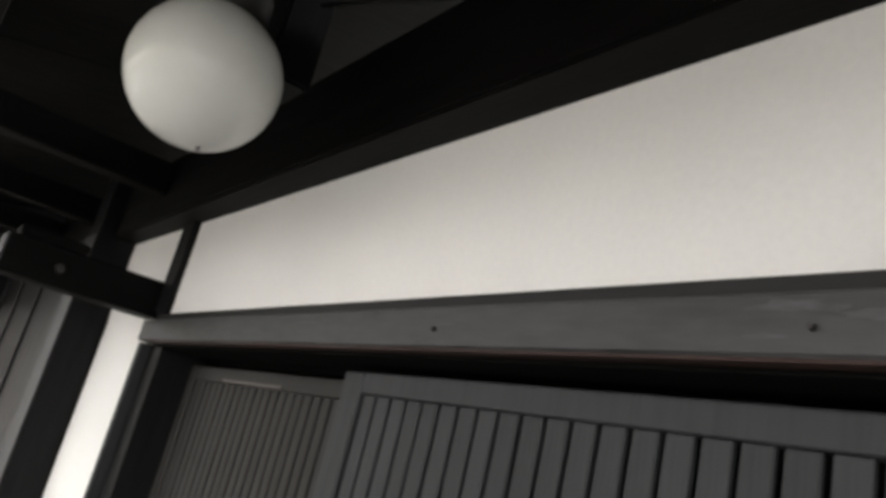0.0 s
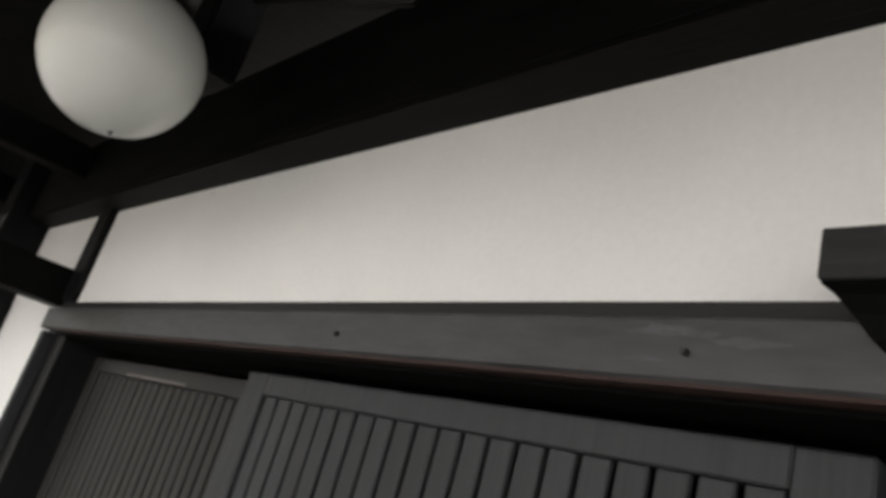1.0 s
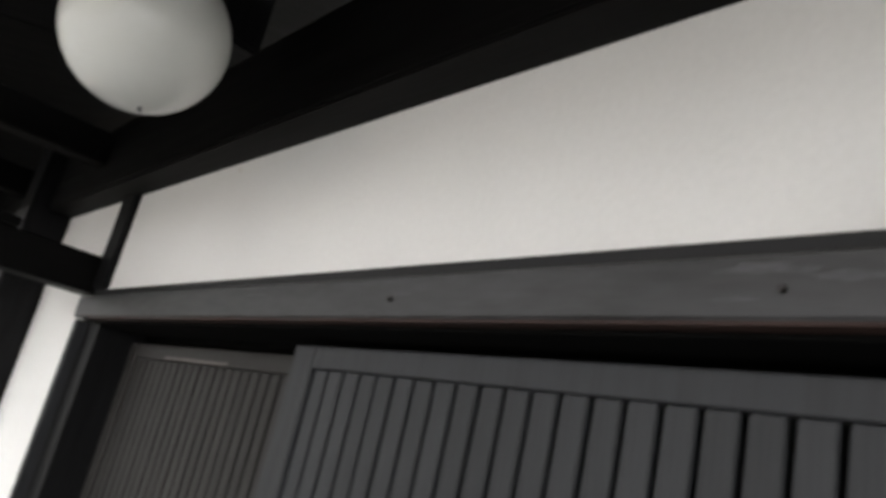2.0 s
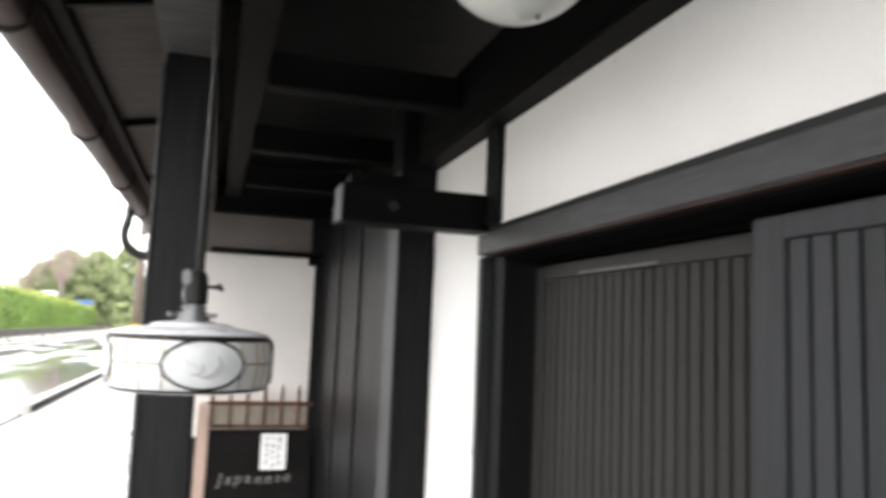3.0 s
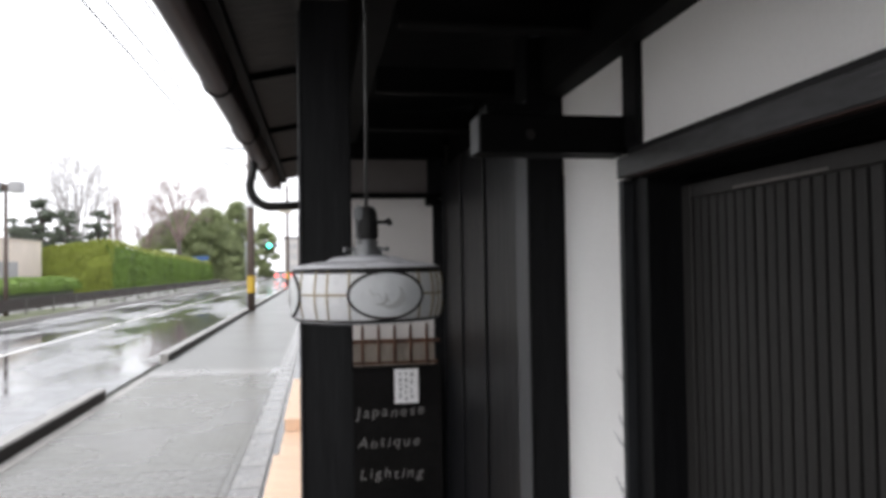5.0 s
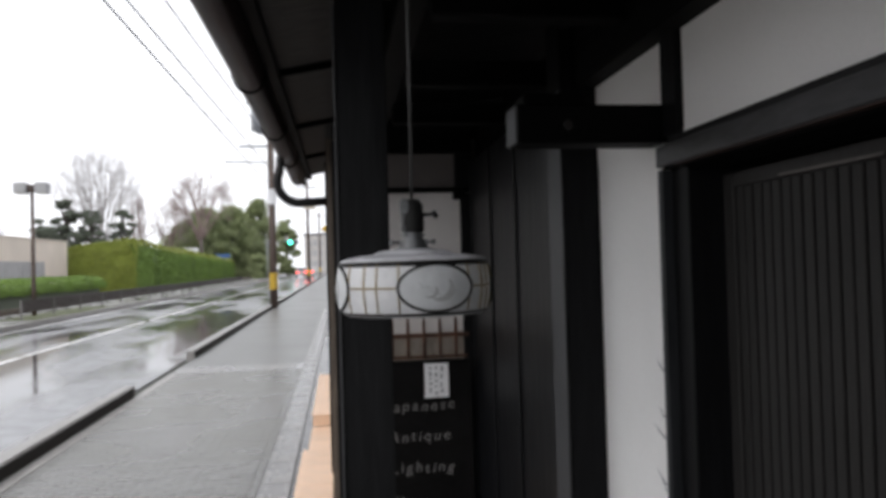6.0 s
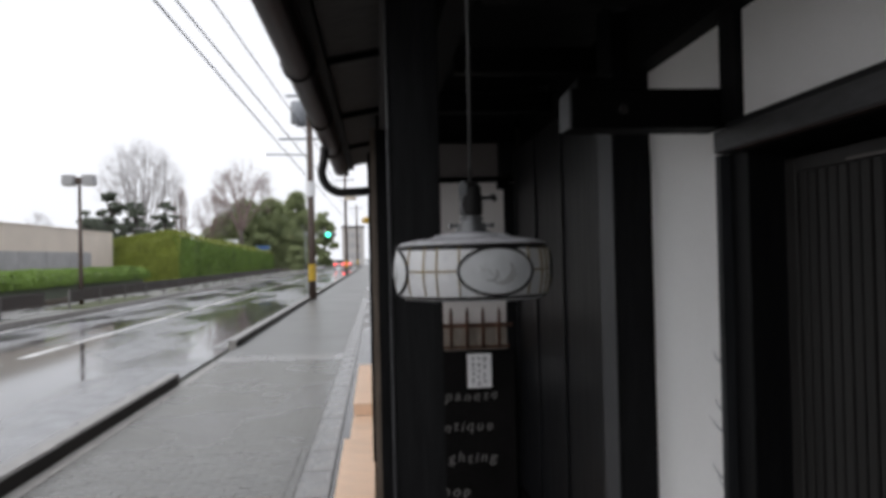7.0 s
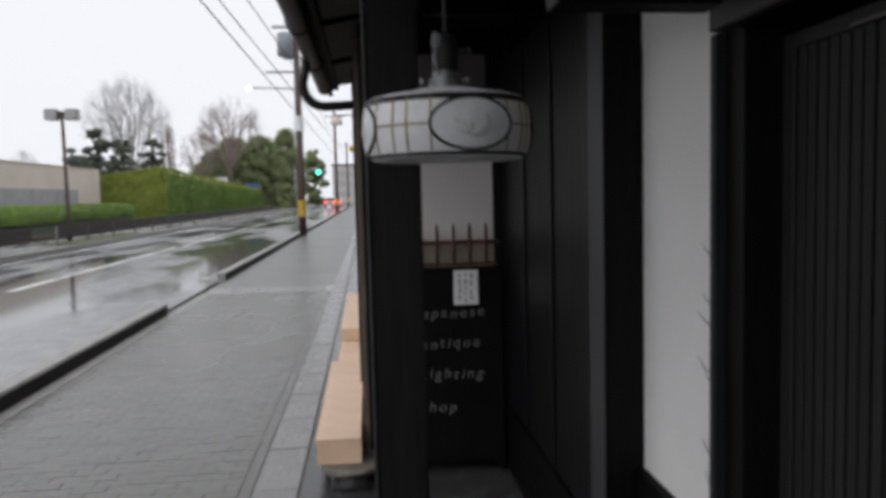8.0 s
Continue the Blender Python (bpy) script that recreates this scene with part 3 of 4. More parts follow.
    piece("road", box(-9.2, -2.58, -60, 400, -0.2, -0.02), "asphalt", "rain-wet grey asphalt road with puddles", "road", "structure")
    rd = thing("road_marking", "worn dashed white line on wet road", "road marking", kind="structure")
    rng = random.Random(5)
    y = -8.0
    while y < 150:
        n = rng.uniform(1.6, 4.6)
        part("dash", box(-6.04 + rng.uniform(-0.015, 0.015), -5.88 + rng.uniform(-0.015, 0.015), y, y + n, -0.02, -0.016), "line", rd)
        y += n + rng.choice((0.10, 0.2, 0.35, 0.8))
    for x in (-8.85,):
        part("edge_line", box(x - 0.06, x + 0.06, -40, 250, -0.02, -0.0165), "line", rd)
    pv = thing("pavement", "damp grey concrete paver footway", "pavement", kind="structure")
    part("bed", box(-2.42, -0.43, -30, 12.2, -0.2, -0.0035), "joint", pv)
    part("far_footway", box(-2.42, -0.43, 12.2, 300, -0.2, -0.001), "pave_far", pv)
    part("crossing_band", box(-2.41, -0.432, 12.15, 12.85, -0.19, 0.003), "concrete", pv, "paler smooth driveway band")
    part("edging", box(-2.42, -2.30, -30, 12.15, -0.19, 0.004, 0.003), "kerb", pv)
    part("edge_course", box(-0.498, -0.436, -30, 12.15, -0.19, 0.002, 0.003), "paver", pv)
    part("shop_apron", box(-0.198, 1.0, -30, 16.5, -0.2, 0.0), "dark_stone", pv, "wet dark stone strip")
    part("apron_far", box(-0.198, 8.0, 16.5, 300, -0.2, 0.0), "concrete", pv)
    ch = thing("drain_cover", "pale concrete drain covers along the house fronts", "drain", kind="structure")
    me = bpy.data.meshes.new("cover")
    bm = box(-0.428, -0.205, 0.0015, 0.5985, -0.1, 0.008, 0.004)
    bm.to_mesh(me)
    bm.free()
    me.materials.append(M["concrete"])
    for i in range(44):
        shared("cover", me, ch, (0, 0.6 * i, random.uniform(-0.002, 0.002)))
    part("cover_run", box(-0.428, -0.205, 26.4, 120, -0.1, 0.008), "concrete", ch)
    for k, (y0, y1) in enumerate(((-30, 10.35), (14.2, 29.4), (30.4, 68), (71, 140))):
        kb = thing("kerb", "raised wet concrete kerb beside road", "kerb", kind="structure")
        part("kerb_top", box(-2.58, -2.44, y0, y1, -0.19, 0.125, 0.012), "kerb", kb)
        part("kerb_side", box(-2.44, -2.422, y0 + 0.02, y1 - 0.12, -0.19, 0.108, 0.004), "kerb_shade", kb, "kerb side painted dark as shade")
        part("gutter_pan", box(-2.92 + 0.02, -2.58, y0, y1, -0.19, -0.012), "concrete", kb)
    piece("kerb", box(-9.42, -9.2, -60, 300, -0.2, 0.12, 0.015), "kerb", "grey concrete kerb across the road", "kerb", "structure")
    piece("far_pavement", box(-12.0, -9.42, -60, 300, -0.2, 0.08), "concrete", "damp pale footway across the road", "pavement", "structure")
    piece("planting_bed", box(-40, -12.0, -60, 200, -0.2, 0.22), "soil", "dark soil planting bed behind fence", "ground", "structure")
    piece("verge", box(-10.9, -9.44, 26.0, 34.0, 0.05, 0.12, 0.01), "grass", "strip of green grass beside lamp post", "grass", "stuff")


def bench(y0, y1, z, x0, x1, n, th):
    b = thing("tiled_bench", "low peach-tiled bench slab along house wall", "bench", group="benches along wall")
    part("slab", box(x0 + 0.004, x1, y0 + 0.004, y1, z - th, z - 0.008), "peach", b)
    d = (y1 - y0) / n
    me = bpy.data.meshes.new("tile")
    bm = box(x0, x1, 0.002, d - 0.002, -0.0082, 0.0, 0.002)
    bm.to_mesh(me)
    bm.free()
    me.materials.append(M["peach"])
    for i in range(n):
        shared("tile", me, b, (0, y0 + d * i, z + random.uniform(-0.001, 0.001)))
    part("plinth", box(x0 + 0.03, x1, y0 + 0.24, y1 - 0.02, 0.0, z - th, 0.004), "dark_stone", b)


def stone(name, c, s, seed, label, material="stone"):
    bm = bmesh.new()
    bmesh.ops.create_icosphere(bm, subdivisions=3, radius=1)
    for v in bm.verts:
        q = noise.noise(v.co * 1.6 + Vector((seed, 0, 0))) * 0.25
        v.co = Vector([math.copysign(abs(a) ** 0.6, a) for a in v.co]) * (1 + q)
        v.co = Vector((v.co.x * s[0] + c[0], v.co.y * s[1] + c[1], max(0.0, v.co.z * s[2] + c[2])))
    for f in bm.faces:
        f.smooth = True
    piece(name, bm, material, label, "stone")


# ---- lamps under the eave ----
def globe_lamp():
    g = thing("globe_lamp", "unlit milk-glass globe lamp hanging under the eave", "lamp", (0.690, 1.306, 2.136))
    part("globe", ball(bmesh.new(), (0, 0, 0), 0.1145, 48), "opal", g)
    part("collar", lathe(bmesh.new(), [(0.055, 0.101), (0.06, 0.112), (0.06, 0.15), (0.045, 0.17), (0.012, 0.175)], seg=28), "iron", g)
    bm = bmesh.new()
    tube(bm, [(0, 0, 0.17), (0, 0, 0.30)], 0.011, 10)
    part("stem", bm, "iron", g)
    part("mount", box(0.09, 0.17, 0.02, 0.12, 0.07, 0.30, 0.006), "black_up", g)
    bm = bmesh.new()
    tube(bm, [(0.13, -0.02, 0.20), (0.17, -0.16, 0.18), (0.21, -0.24, 0.17), (0.25, -0.33, 0.17)], 0.004, 6)
    part("cable", bm, "rubber", g)
    bm = bmesh.new()
    tube(bm, [(0.02, -0.02, -0.1145), (0.022, -0.022, -0.119)], [0.004, 0.002], 8)
    part("screw", bm, "zinc", g)


def shade_r(z):
    """Outer radius of the glass drum of the pendant at height z above its lower rim."""
    u = (z - 0.018) / 0.080
    return 0.1165 + 0.0108 * math.sin(math.pi * min(1, max(0, 0.15 + 0.72 * u)))


def pendant():
    p = thing("pendant_lamp", "unlit antique pendant lamp with leaded frosted glass drum and ovals", "lamp", (0.307, 1.706, 1.492))
    prof = [(shade_r(0.018 + 0.078 * i / 12), 0.018 + 0.078 * i / 12) for i in range(13)]
    part("glass_drum", lathe(bmesh.new(), prof, seg=72), "shell", p)
    part("top_shade", lathe(bmesh.new(), [(0.1215, 0.0955), (0.1225, 0.0985), (0.116, 0.1018), (0.104, 0.1050), (0.088, 0.1076), (0.070, 0.1094), (0.0655, 0.1103), (0.0635, 0.1122), (0.058, 0.1148), (0.048, 0.1168), (0.034, 0.1176)], seg=64), "enamel", p, "grey-white enamel top")
    part("bottom_glass", lathe(bmesh.new(), [(0.1185, 0.0165), (0.1175, 0.0140), (0.1135, 0.0115), (0.10, 0.0100), (0.0001, 0.0095)], seg=64), "shell", p)
    for zc, r, nm in ((0.0935, 0.1215, "upper_band"), (0.0190, 0.1195, "lower_band")):
        bm = lathe(bmesh.new(), [(r - 0.004, zc - 0.0056), (r + 0.0012, zc - 0.0048), (r + 0.002, zc), (r + 0.0012, zc + 0.0048), (r - 0.004, zc + 0.0056)], seg=72)
        part(nm, bm, "lead", p, "dark lead band")

    def on(a, z, lift):
        r = shade_r(z) + lift
        return (r * math.cos(a), r * math.sin(a), z)

    half = 0.475
    spots = [radians(-90 + q) for q in (10.5, 101, 192, -86)]
    for k, a0 in enumerate(spots):
        bm = bmesh.new()
        mid = bm.verts.new(on(a0, 0.0563, 0.0022))
        rings = []
        for s in (0.5, 1.0):
            rings.append([bm.verts.new(on(a0 + (half - 0.005) * s * math.cos(q), 0.0563 + 0.0357 * s * math.sin(q), 0.0022)) for q in [2 * math.pi * i / 40 for i in range(40)]])
        for i in range(40):
            bm.faces.new((mid, rings[0][i], rings[0][(i + 1) % 40]))
            bm.faces.new((rings[0][i], rings[1][i], rings[1][(i + 1) % 40], rings[0][(i + 1) % 40]))
        oval = part("oval_pane", bm, "etched", p, "etched oval glass")
        bm = bmesh.new()
        ring = [on(a0 + half * math.cos(q), 0.0563 + 0.0362 * math.sin(q), 0.002) for q in [2 * math.pi * i / 44 for i in range(45)]]
        tube(bm, ring, 0.0023, 6, cap=False)
        part("lead_ring", bm, "lead", oval, "dark lead ring")
        bm = bmesh.new()
        for c0, c1, rr, wide in ((0.05, 0.054, 1.0, 0.55), (-0.09, 0.051, 0.55, 0.45)):
            rows = []
            for i in range(13):
                q = -2.3 + 0.27 * i
                w = wide * math.sin(math.pi * (0.04 + 0.92 * i / 12)) ** 0.8
                rows.append([bm.verts.new(on(a0 + c0 + 0.17 * rr * k * math.cos(q), c1 + 0.019 * rr * k * math.sin(q), 0.0027)) for k in (1.0, 1.0 - w)])
            for m, n in zip(rows, rows[1:]):
                bm.faces.new((m[0], m[1], n[1], n[0]))
        tube(bm, [on(a0 - 0.22 + 0.05 * i, 0.065 - 0.003 * i - 0.006 * (i % 2), 0.0026) for i in range(6)], 0.0007, 5)
        part("etching", bm, "etch", oval, "faint grey etched scroll")
        nxt = spots[(k + 1) % 4] + (2 * math.pi if k == 3 else 0)
        if k == 3:
            nxt = spots[0]
        if k == 2:
            nxt = spots[3] + 2 * math.pi
        gap = (nxt - a0) - 2 * half
        n = 4
        for j in range(n):
            a = a0 + half + gap * (j + 0.5) / n + (0.10 if j == n - 1 else -0.10 if j == 0 else 0)
            bm = bmesh.new()
            tube(bm, [on(a, 0.019 + 0.076 * i / 8, 0.0006) for i in range(9)], 0.0012, 6)
            part("came", bm, "brass", p, "thin brass came")
        bm = bmesh.new()
        tube(bm, [on(a0 + half + gap * i / 14, 0.0568, 0.0006) for i in range(15)], 0.0012, 6)
        part("came", bm, "brass", p, "thin brass came")
    part("gallery", lathe(bmesh.new(), [(0.034, 0.117), (0.034, 0.119), (0.0255, 0.1195), (0.0255, 0.133), (0.0175, 0.1335), (0.0175, 0.1385), (0.0205, 0.139), (0.0205, 0.1425), (0.016, 0.143), (0.016, 0.146)], seg=28), "zinc", p, "dull metal shade holder")
    part("socket", lathe(bmesh.new(), [(0.017, 0.1455), (0.0195, 0.1495), (0.0195, 0.1765), (0.0188, 0.1795), (0.0178, 0.1915), (0.013, 0.1995), (0.005, 0.2025)], seg=24), "lead", p, "black lamp socket")
    for o in p.children:
        if o.name.startswith(("gallery", "socket")):
            for f in o.data.polygons:
                f.use_smooth = False
    for k in range(3):
        a = radians(-90 + 52 + 120 * k)
        bm = bmesh.new()
        tube(bm, [(0.025 * math.cos(a), 0.025 * math.sin(a), 0.1285), (0.039 * math.cos(a), 0.039 * math.sin(a), 0.1285)], 0.0022, 8)
        tube(bm, [(0.037 * math.cos(a), 0.037 * math.sin(a), 0.1285), (0.042 * math.cos(a), 0.042 * math.sin(a), 0.1285)], 0.0042, 10)
        part("thumb_screw", bm, "zinc", p)
    part("cord_grip", box(-0.0215, -0.008, -0.021, -0.008, 0.1755, 0.2015, 0.004), "zinc", p, "dull grey cord grip")
    bm = bmesh.new()
    tube(bm, [(-0.016, -0.016, 0.177), (-0.019, -0.021, 0.160), (-0.015, -0.022, 0.148), (-0.012, -0.020, 0.140)], 0.0016, 6)
    part("earth_wire", bm, "zinc", p, "thin pale wire")
    bm = bmesh.new()
    tube(bm, [(0.018, -0.008, 0.1745), (0.036, -0.010, 0.1745)], 0.003, 8)
    tube(bm, [(0.034, -0.010, 0.1725), (0.040, -0.010, 0.1765)], 0.0065, 10)
    part("key_switch", bm, "rubber", p)
    bm = bmesh.new()
    tube(bm, [(0, 0, 0.2005), (0.002, 0, 0.45), (0.0, 0, 0.85)], 0.0030, 8)
    part("cord", bm, "cord", p)
    for o in p.children:
        if o.name.startswith(("gallery", "socket", "thumb_screw", "cord_grip", "earth_wire", "key_switch")):
            o.location.z += 0.0005


# ---- at the end wall ----
def writing(body, x, z, y, size, material, parent, name):
    """Chalk letters, each a part of its own, written from x along a board that faces the street end."""
    def shape(text):
        cu = bpy.data.curves.new(name, "FONT")
        cu.body, cu.size, cu.shear, cu.extrude, cu.space_character = text, size, 0.16, 0.0006, 1.34
        tmp = new("tmp", cu)
        bpy.context.view_layer.update()
        me = bpy.data.meshes.new_from_object(tmp.evaluated_get(bpy.context.evaluated_depsgraph_get()))
        bpy.data.objects.remove(tmp)
        return me

    for k, ch in enumerate(body):
        right = max(v.co.x for v in shape(body[:k + 1]).vertices)
        me = shape(ch)
        off = right - max(v.co.x for v in me.vertices)
        me.materials.clear()
        me.materials.append(M[material])
        ob = new(name, me)
        ob.matrix_basis = pose(x + off, y, z + random.uniform(-0.005, 0.005), 90, random.uniform(-5, 5), 0)
        ob.parent = parent


def chalkboard():
    c = thing("chalkboard_sign", "black chalkboard sign with chalk lettering leaning at end wall", "sign")
    part("board", box(0.352, 0.842, 4.295, 4.320, 0.06, 1.062, 0.003), "board", c)
    part("frame", box(0.296, 0.352, 4.288, 4.325, 0.0, 1.20, 0.003), "red_wood", c, "reddish wooden edge")
    part("frame", box(0.842, 0.856, 4.288, 4.325, 0.0, 1.075, 0.003), "board", c)
    part("frame", box(0.352, 0.842, 4.288, 4.325, 1.062, 1.078, 0.003), "board", c)
    for word, x, z in (("Japanese", 0.408, 0.822), ("Antique", 0.412, 0.664), ("Lighting", 0.420, 0.502), ("Shop", 0.415, 0.330)):
        writing(word, x, z, 4.2945, 0.076, "chalk", c, "letter")
    p = thing("paper_note", "small white paper note stuck on chalkboard", "paper")
    part("sheet", box(0.606, 0.732, 4.290, 4.2925, 0.885, 1.064), "paper", p)
    rng = random.Random(3)
    for i in range(3):
        z = 1.045
        while z > 0.915:
            n = rng.uniform(0.010, 0.030)
            part("print_bar", box(0.630 + 0.030 * i, 0.630 + 0.030 * i + rng.uniform(0.008, 0.016), 4.2885, 4.290, z - n, z), "ink", p)
            z -= n + rng.uniform(0.008, 0.02)


def spiked_rail():
    s = thing("spiked_rail", "rusty iron spiked rail on end wall", "rail")
    part("rail", box(0.335, 0.862, 4.372, 4.384, 1.190, 1.212, 0.002), "rust", s)
    part("rail", box(0.335, 0.85, 4.374, 4.382, 1.080, 1.094, 0.002), "rust", s)
    for i in range(6):
        x = 0.362 + 0.0855 * i
        bm = bmesh.new()
        tube(bm, [(x, 4.368, 1.08), (x, 4.368, 1.27), (x, 4.368, 1.298)], [0.009, 0.009, 0.003], 6)
        part("spike", bm, "rust", s)


def hanging_lantern():
    k = thing("hanging_lantern", "small pale hanging lantern on an iron arm at house front", "lantern")
    bm = bmesh.new()
    tube(bm, [(0.13, 7.9, 2.25), (-0.10, 7.9, 2.25), (-0.10, 7.9, 2.235)], 0.006, 6)
    part("arm", bm, "iron", k)
    part("shade", lathe(bmesh.new(), [(0.03, 2.235), (0.045, 2.225), (0.062, 2.165), (0.060, 2.16)], -0.10, 7.9, 20), "lantern", k)
    k = thing("wall_lamp", "small yellowish wall lamp at house front", "lamp")
    part("bracket", box(0.05, 0.13, 9.98, 10.02, 2.08, 2.10, 0.004), "iron", k)
    part("shade", lathe(bmesh.new(), [(0.02, 2.10), (0.06, 2.08), (0.065, 2.03), (0.03, 2.02)], 0.03, 10.0, 18), "yellow", k)


# ---- along the street ----
def utility_pole(x, y, h, r, full):
    p = thing("utility_pole", "brown utility pole with yellow band beside kerb" if full else "far utility pole along pavement", "pole", (x, y, 0), "utility poles")
    part("shaft", lathe(bmesh.new(), [(r, -0.1), (r * 0.95, 2), (r * 0.72, h)], seg=16, close=True), "pole", p)
    part("yellow_band", lathe(bmesh.new(), [(r + 0.008, 0.72), (r + 0.008, 1.38)], seg=16), "yellow", p, "yellow warning band")
    if full:
        part("plate", lathe(bmesh.new(), [(r + 0.03, 4.05), (r + 0.03, 4.65)], seg=16), "white", p, "white plate")
        t = part("transformer", lathe(bmesh.new(), [(0.05, 6.9), (0.30, 6.95), (0.30, 7.75), (0.26, 7.82), (0.02, 7.85)], -0.42, 0, 18), "steel", p, "blue-grey transformer drum")
        part("transformer_arm", box(-0.5, 0.3, -0.05, 0.05, 6.82, 6.92, 0.01), "steel", p)
        bm = bmesh.new()
        tube(bm, [(0, 0, 5.7), (-1.0, -0.1, 5.72), (-1.75, -0.15, 5.72)], 0.03, 8)
        la = part("lamp_arm", bm, "steel", p)
        part("lamp_head", ball(bmesh.new(), (-1.85, -0.15, 5.70), 0.09, 14, 0.6), "lamp_light", la, "lit street light head")
        part("cross_arm", box(-1.2, 0.5, -0.04, 0.04, 6.3, 6.38, 0.01), "steel", p)
    part("cross_arm", box(-0.9, 0.9, -0.04, 0.04, h - 0.6, h - 0.5, 0.01), "steel", p)


def cables():
    for a, b in (((-2.58, 29.9, 4.9), (-2.67, -15.0, 5.0)), ((-2.52, 29.9, 5.56), (-3.26, -15.0, 5.6)), ((-2.43, 29.9, 6.47), (-3.57, -15.0, 6.5)),
                 ((-2.5, 30.0, 4.9), (-2.65, 70, 5.2)), ((-2.5, 30.0, 5.6), (-2.5, 70, 6.3)), ((-2.5, 30.0, 6.9), (-3.1, 70, 7.4)), ((-2.65, 70, 7), (-2.7, 110, 7))):
        a, b = Vector(a), Vector(b)
        pts = []
        for i in range(21):
            u = i / 20
            q = a.lerp(b, u)
            pts.append(q)
        bm = bmesh.new()
        tube(bm, pts, 0.014, 6)
        piece("overhead_cable", bm, "wire", "thin dark overhead cable along the street", "cable", group="overhead cables")


def street_lamp():
    s = thing("street_lamp", "brown street lamp with two boxy heads across the road", "street lamp", (-10.56, 28.25, 0.08))
    part("column", lathe(bmesh.new(), [(0.09, 0), (0.075, 1), (0.055, 4.55)], seg=14, close=True), "pole", s)
    part("hub", box(-0.16, 0.16, -0.09, 0.09, 4.42, 4.66, 0.02), "pole", s)
    for sx in (-1, 1):
        h = part("lamp_box", box(min(sx * 0.14, sx * 0.56), max(sx * 0.14, sx * 0.56), -0.2, 0.2, 4.36, 4.74, 0.03), "grey_panel", s, "pale boxy lamp head")
        part("lens", box(min(sx * 0.18, sx * 0.52), max(sx * 0.18, sx * 0.52), -0.16, 0.16, 4.345, 4.36), "opal", h)


def fence_span(y, length):
    f = thing("fence_panel", "low dark brown metal fence panel along footway", "fence", (-10.0, y, 0.08), "roadside fence")
    part("post", box(-0.03, 0.03, -0.03, 0.03, 0, 0.67, 0.005), "fence_post", f, "dull grey post")
    part("rail", box(-0.02, 0.02, 0.03, length - 0.03, 0.61, 0.66, 0.004), "fence", f)
    part("rail", box(-0.02, 0.02, 0.03, length - 0.03, 0.27, 0.31, 0.004), "fence", f)
    me = bpy.data.meshes.new("bar")
    bm = box(-0.012, 0.012, -0.035, 0.035, 0.31, 0.61)
    bm.to_mesh(me)
    bm.free()
    me.materials.append(M["fence"])
    n = int(length / 0.10)
    for i in range(n):
        shared("bar", me, f, (0, 0.08 + (length - 0.16) * i / (n - 1), 0))
    return f


def leaves(vol, n, size, seed, name, material, parent=None, label=""):
    """Many small leaf clumps; vol(rng) gives a place and an outward direction."""
    rng = random.Random(seed)
    vs, fs = [], []
    for _ in range(n):
        p, d = vol(rng)
        d = (Vector(d) + Vector((rng.uniform(-1, 1), rng.uniform(-1, 1), rng.uniform(-1, 1))) * 0.8).normalized()
        a = d.orthogonal().normalized()
        a = Matrix.Rotation(rng.uniform(0, 6.28), 3, d) @ a
        b = d.cross(a)
        s = size * rng.uniform(0.5, 1.4)
        i = len(vs)
        p = Vector(p)
        vs += [p - a * s, p - b * s * 0.55 + d * s * 0.2, p + a * s, p + b * s * 0.55 + d * s * 0.2]
        fs += [(i, i + 1, i + 2), (i, i + 2, i + 3)]
    ob = new(name, loose_mesh(name, vs, fs, material))
    if parent is not None:
        ob.parent = parent
    if label:
        ob["label"] = label
    return ob


def hedge():
    h = thing("clipped_hedge", "tall clipped green hedge with yellowish shoulder", "hedge", (0, 0, 0))
    x0, x1, y0, y1 = -18.4, -13.0, 51.0, 96.0

    def top(x, y):
        z = 3.74 + 0.22 * noise.noise((x * 0.3, y * 0.12, 0)) + 0.08 * noise.noise((x * 1.1, y * 0.7, 4)) - 0.021 * (y - 51)
        return z - 0.95 * max(0, (-x - 14.0) / 4.4) ** 1.7 - 0.45 * max(0, (x + 13.5) / 0.5) ** 2

    part("core", box(x0 + 0.25, x1 - 0.25, y0 + 0.25, y1, 0.2, 2.6), "pine", h, "dark inner branches")

    def side(rng):
        y = rng.uniform(y0, y1) if rng.random() < 0.75 else y0 + (y1 - y0) * rng.random() ** 2
        z = 0.25 + (top(x1, y) - 0.25) * rng.random()
        dx = 0.35 * max(0, z / 3.3) ** 6
        return (x1 - dx + 0.10 * noise.noise((y * 1.3, z * 1.3, 0)), y, z), (1, 0, 0.3)

    def end(rng):
        x = rng.uniform(x0, x1)
        z = 0.25 + (top(x, y0) - 0.25) * rng.random()
        return (x, y0 + 0.3 * (z / 3.3) ** 6 + 0.12 * noise.noise((x * 1.3, z * 1.3, 5)), z), (0.2, -1, 0.3)

    def crown(rng):
        x, y = rng.uniform(x0, x1), rng.uniform(y0, y1)
        if rng.random() < 0.30:  # new growth that hangs over the end face
            drop = (1.0 + 0.7 * noise.noise((x * 0.8, 3, 2))) * rng.random() ** 1.6
            z = top(x, y0) - drop
            return (x, y0 - 0.03 + 0.3 * (z / 3.3) ** 6 + 0.12 * noise.noise((x * 1.3, z * 1.3, 5)), z), (0.1, -1, 0.6)
        return (x, y, top(x, y) - 0.1 + 0.12 * rng.random()), (0, 0, 1)

    leaves(side, 42000, 0.085, 1, "street_side_leaves", "hedge", h)
    leaves(end, 20000, 0.085, 2, "end_leaves", "hedge_end", h, "yellowish green end face")
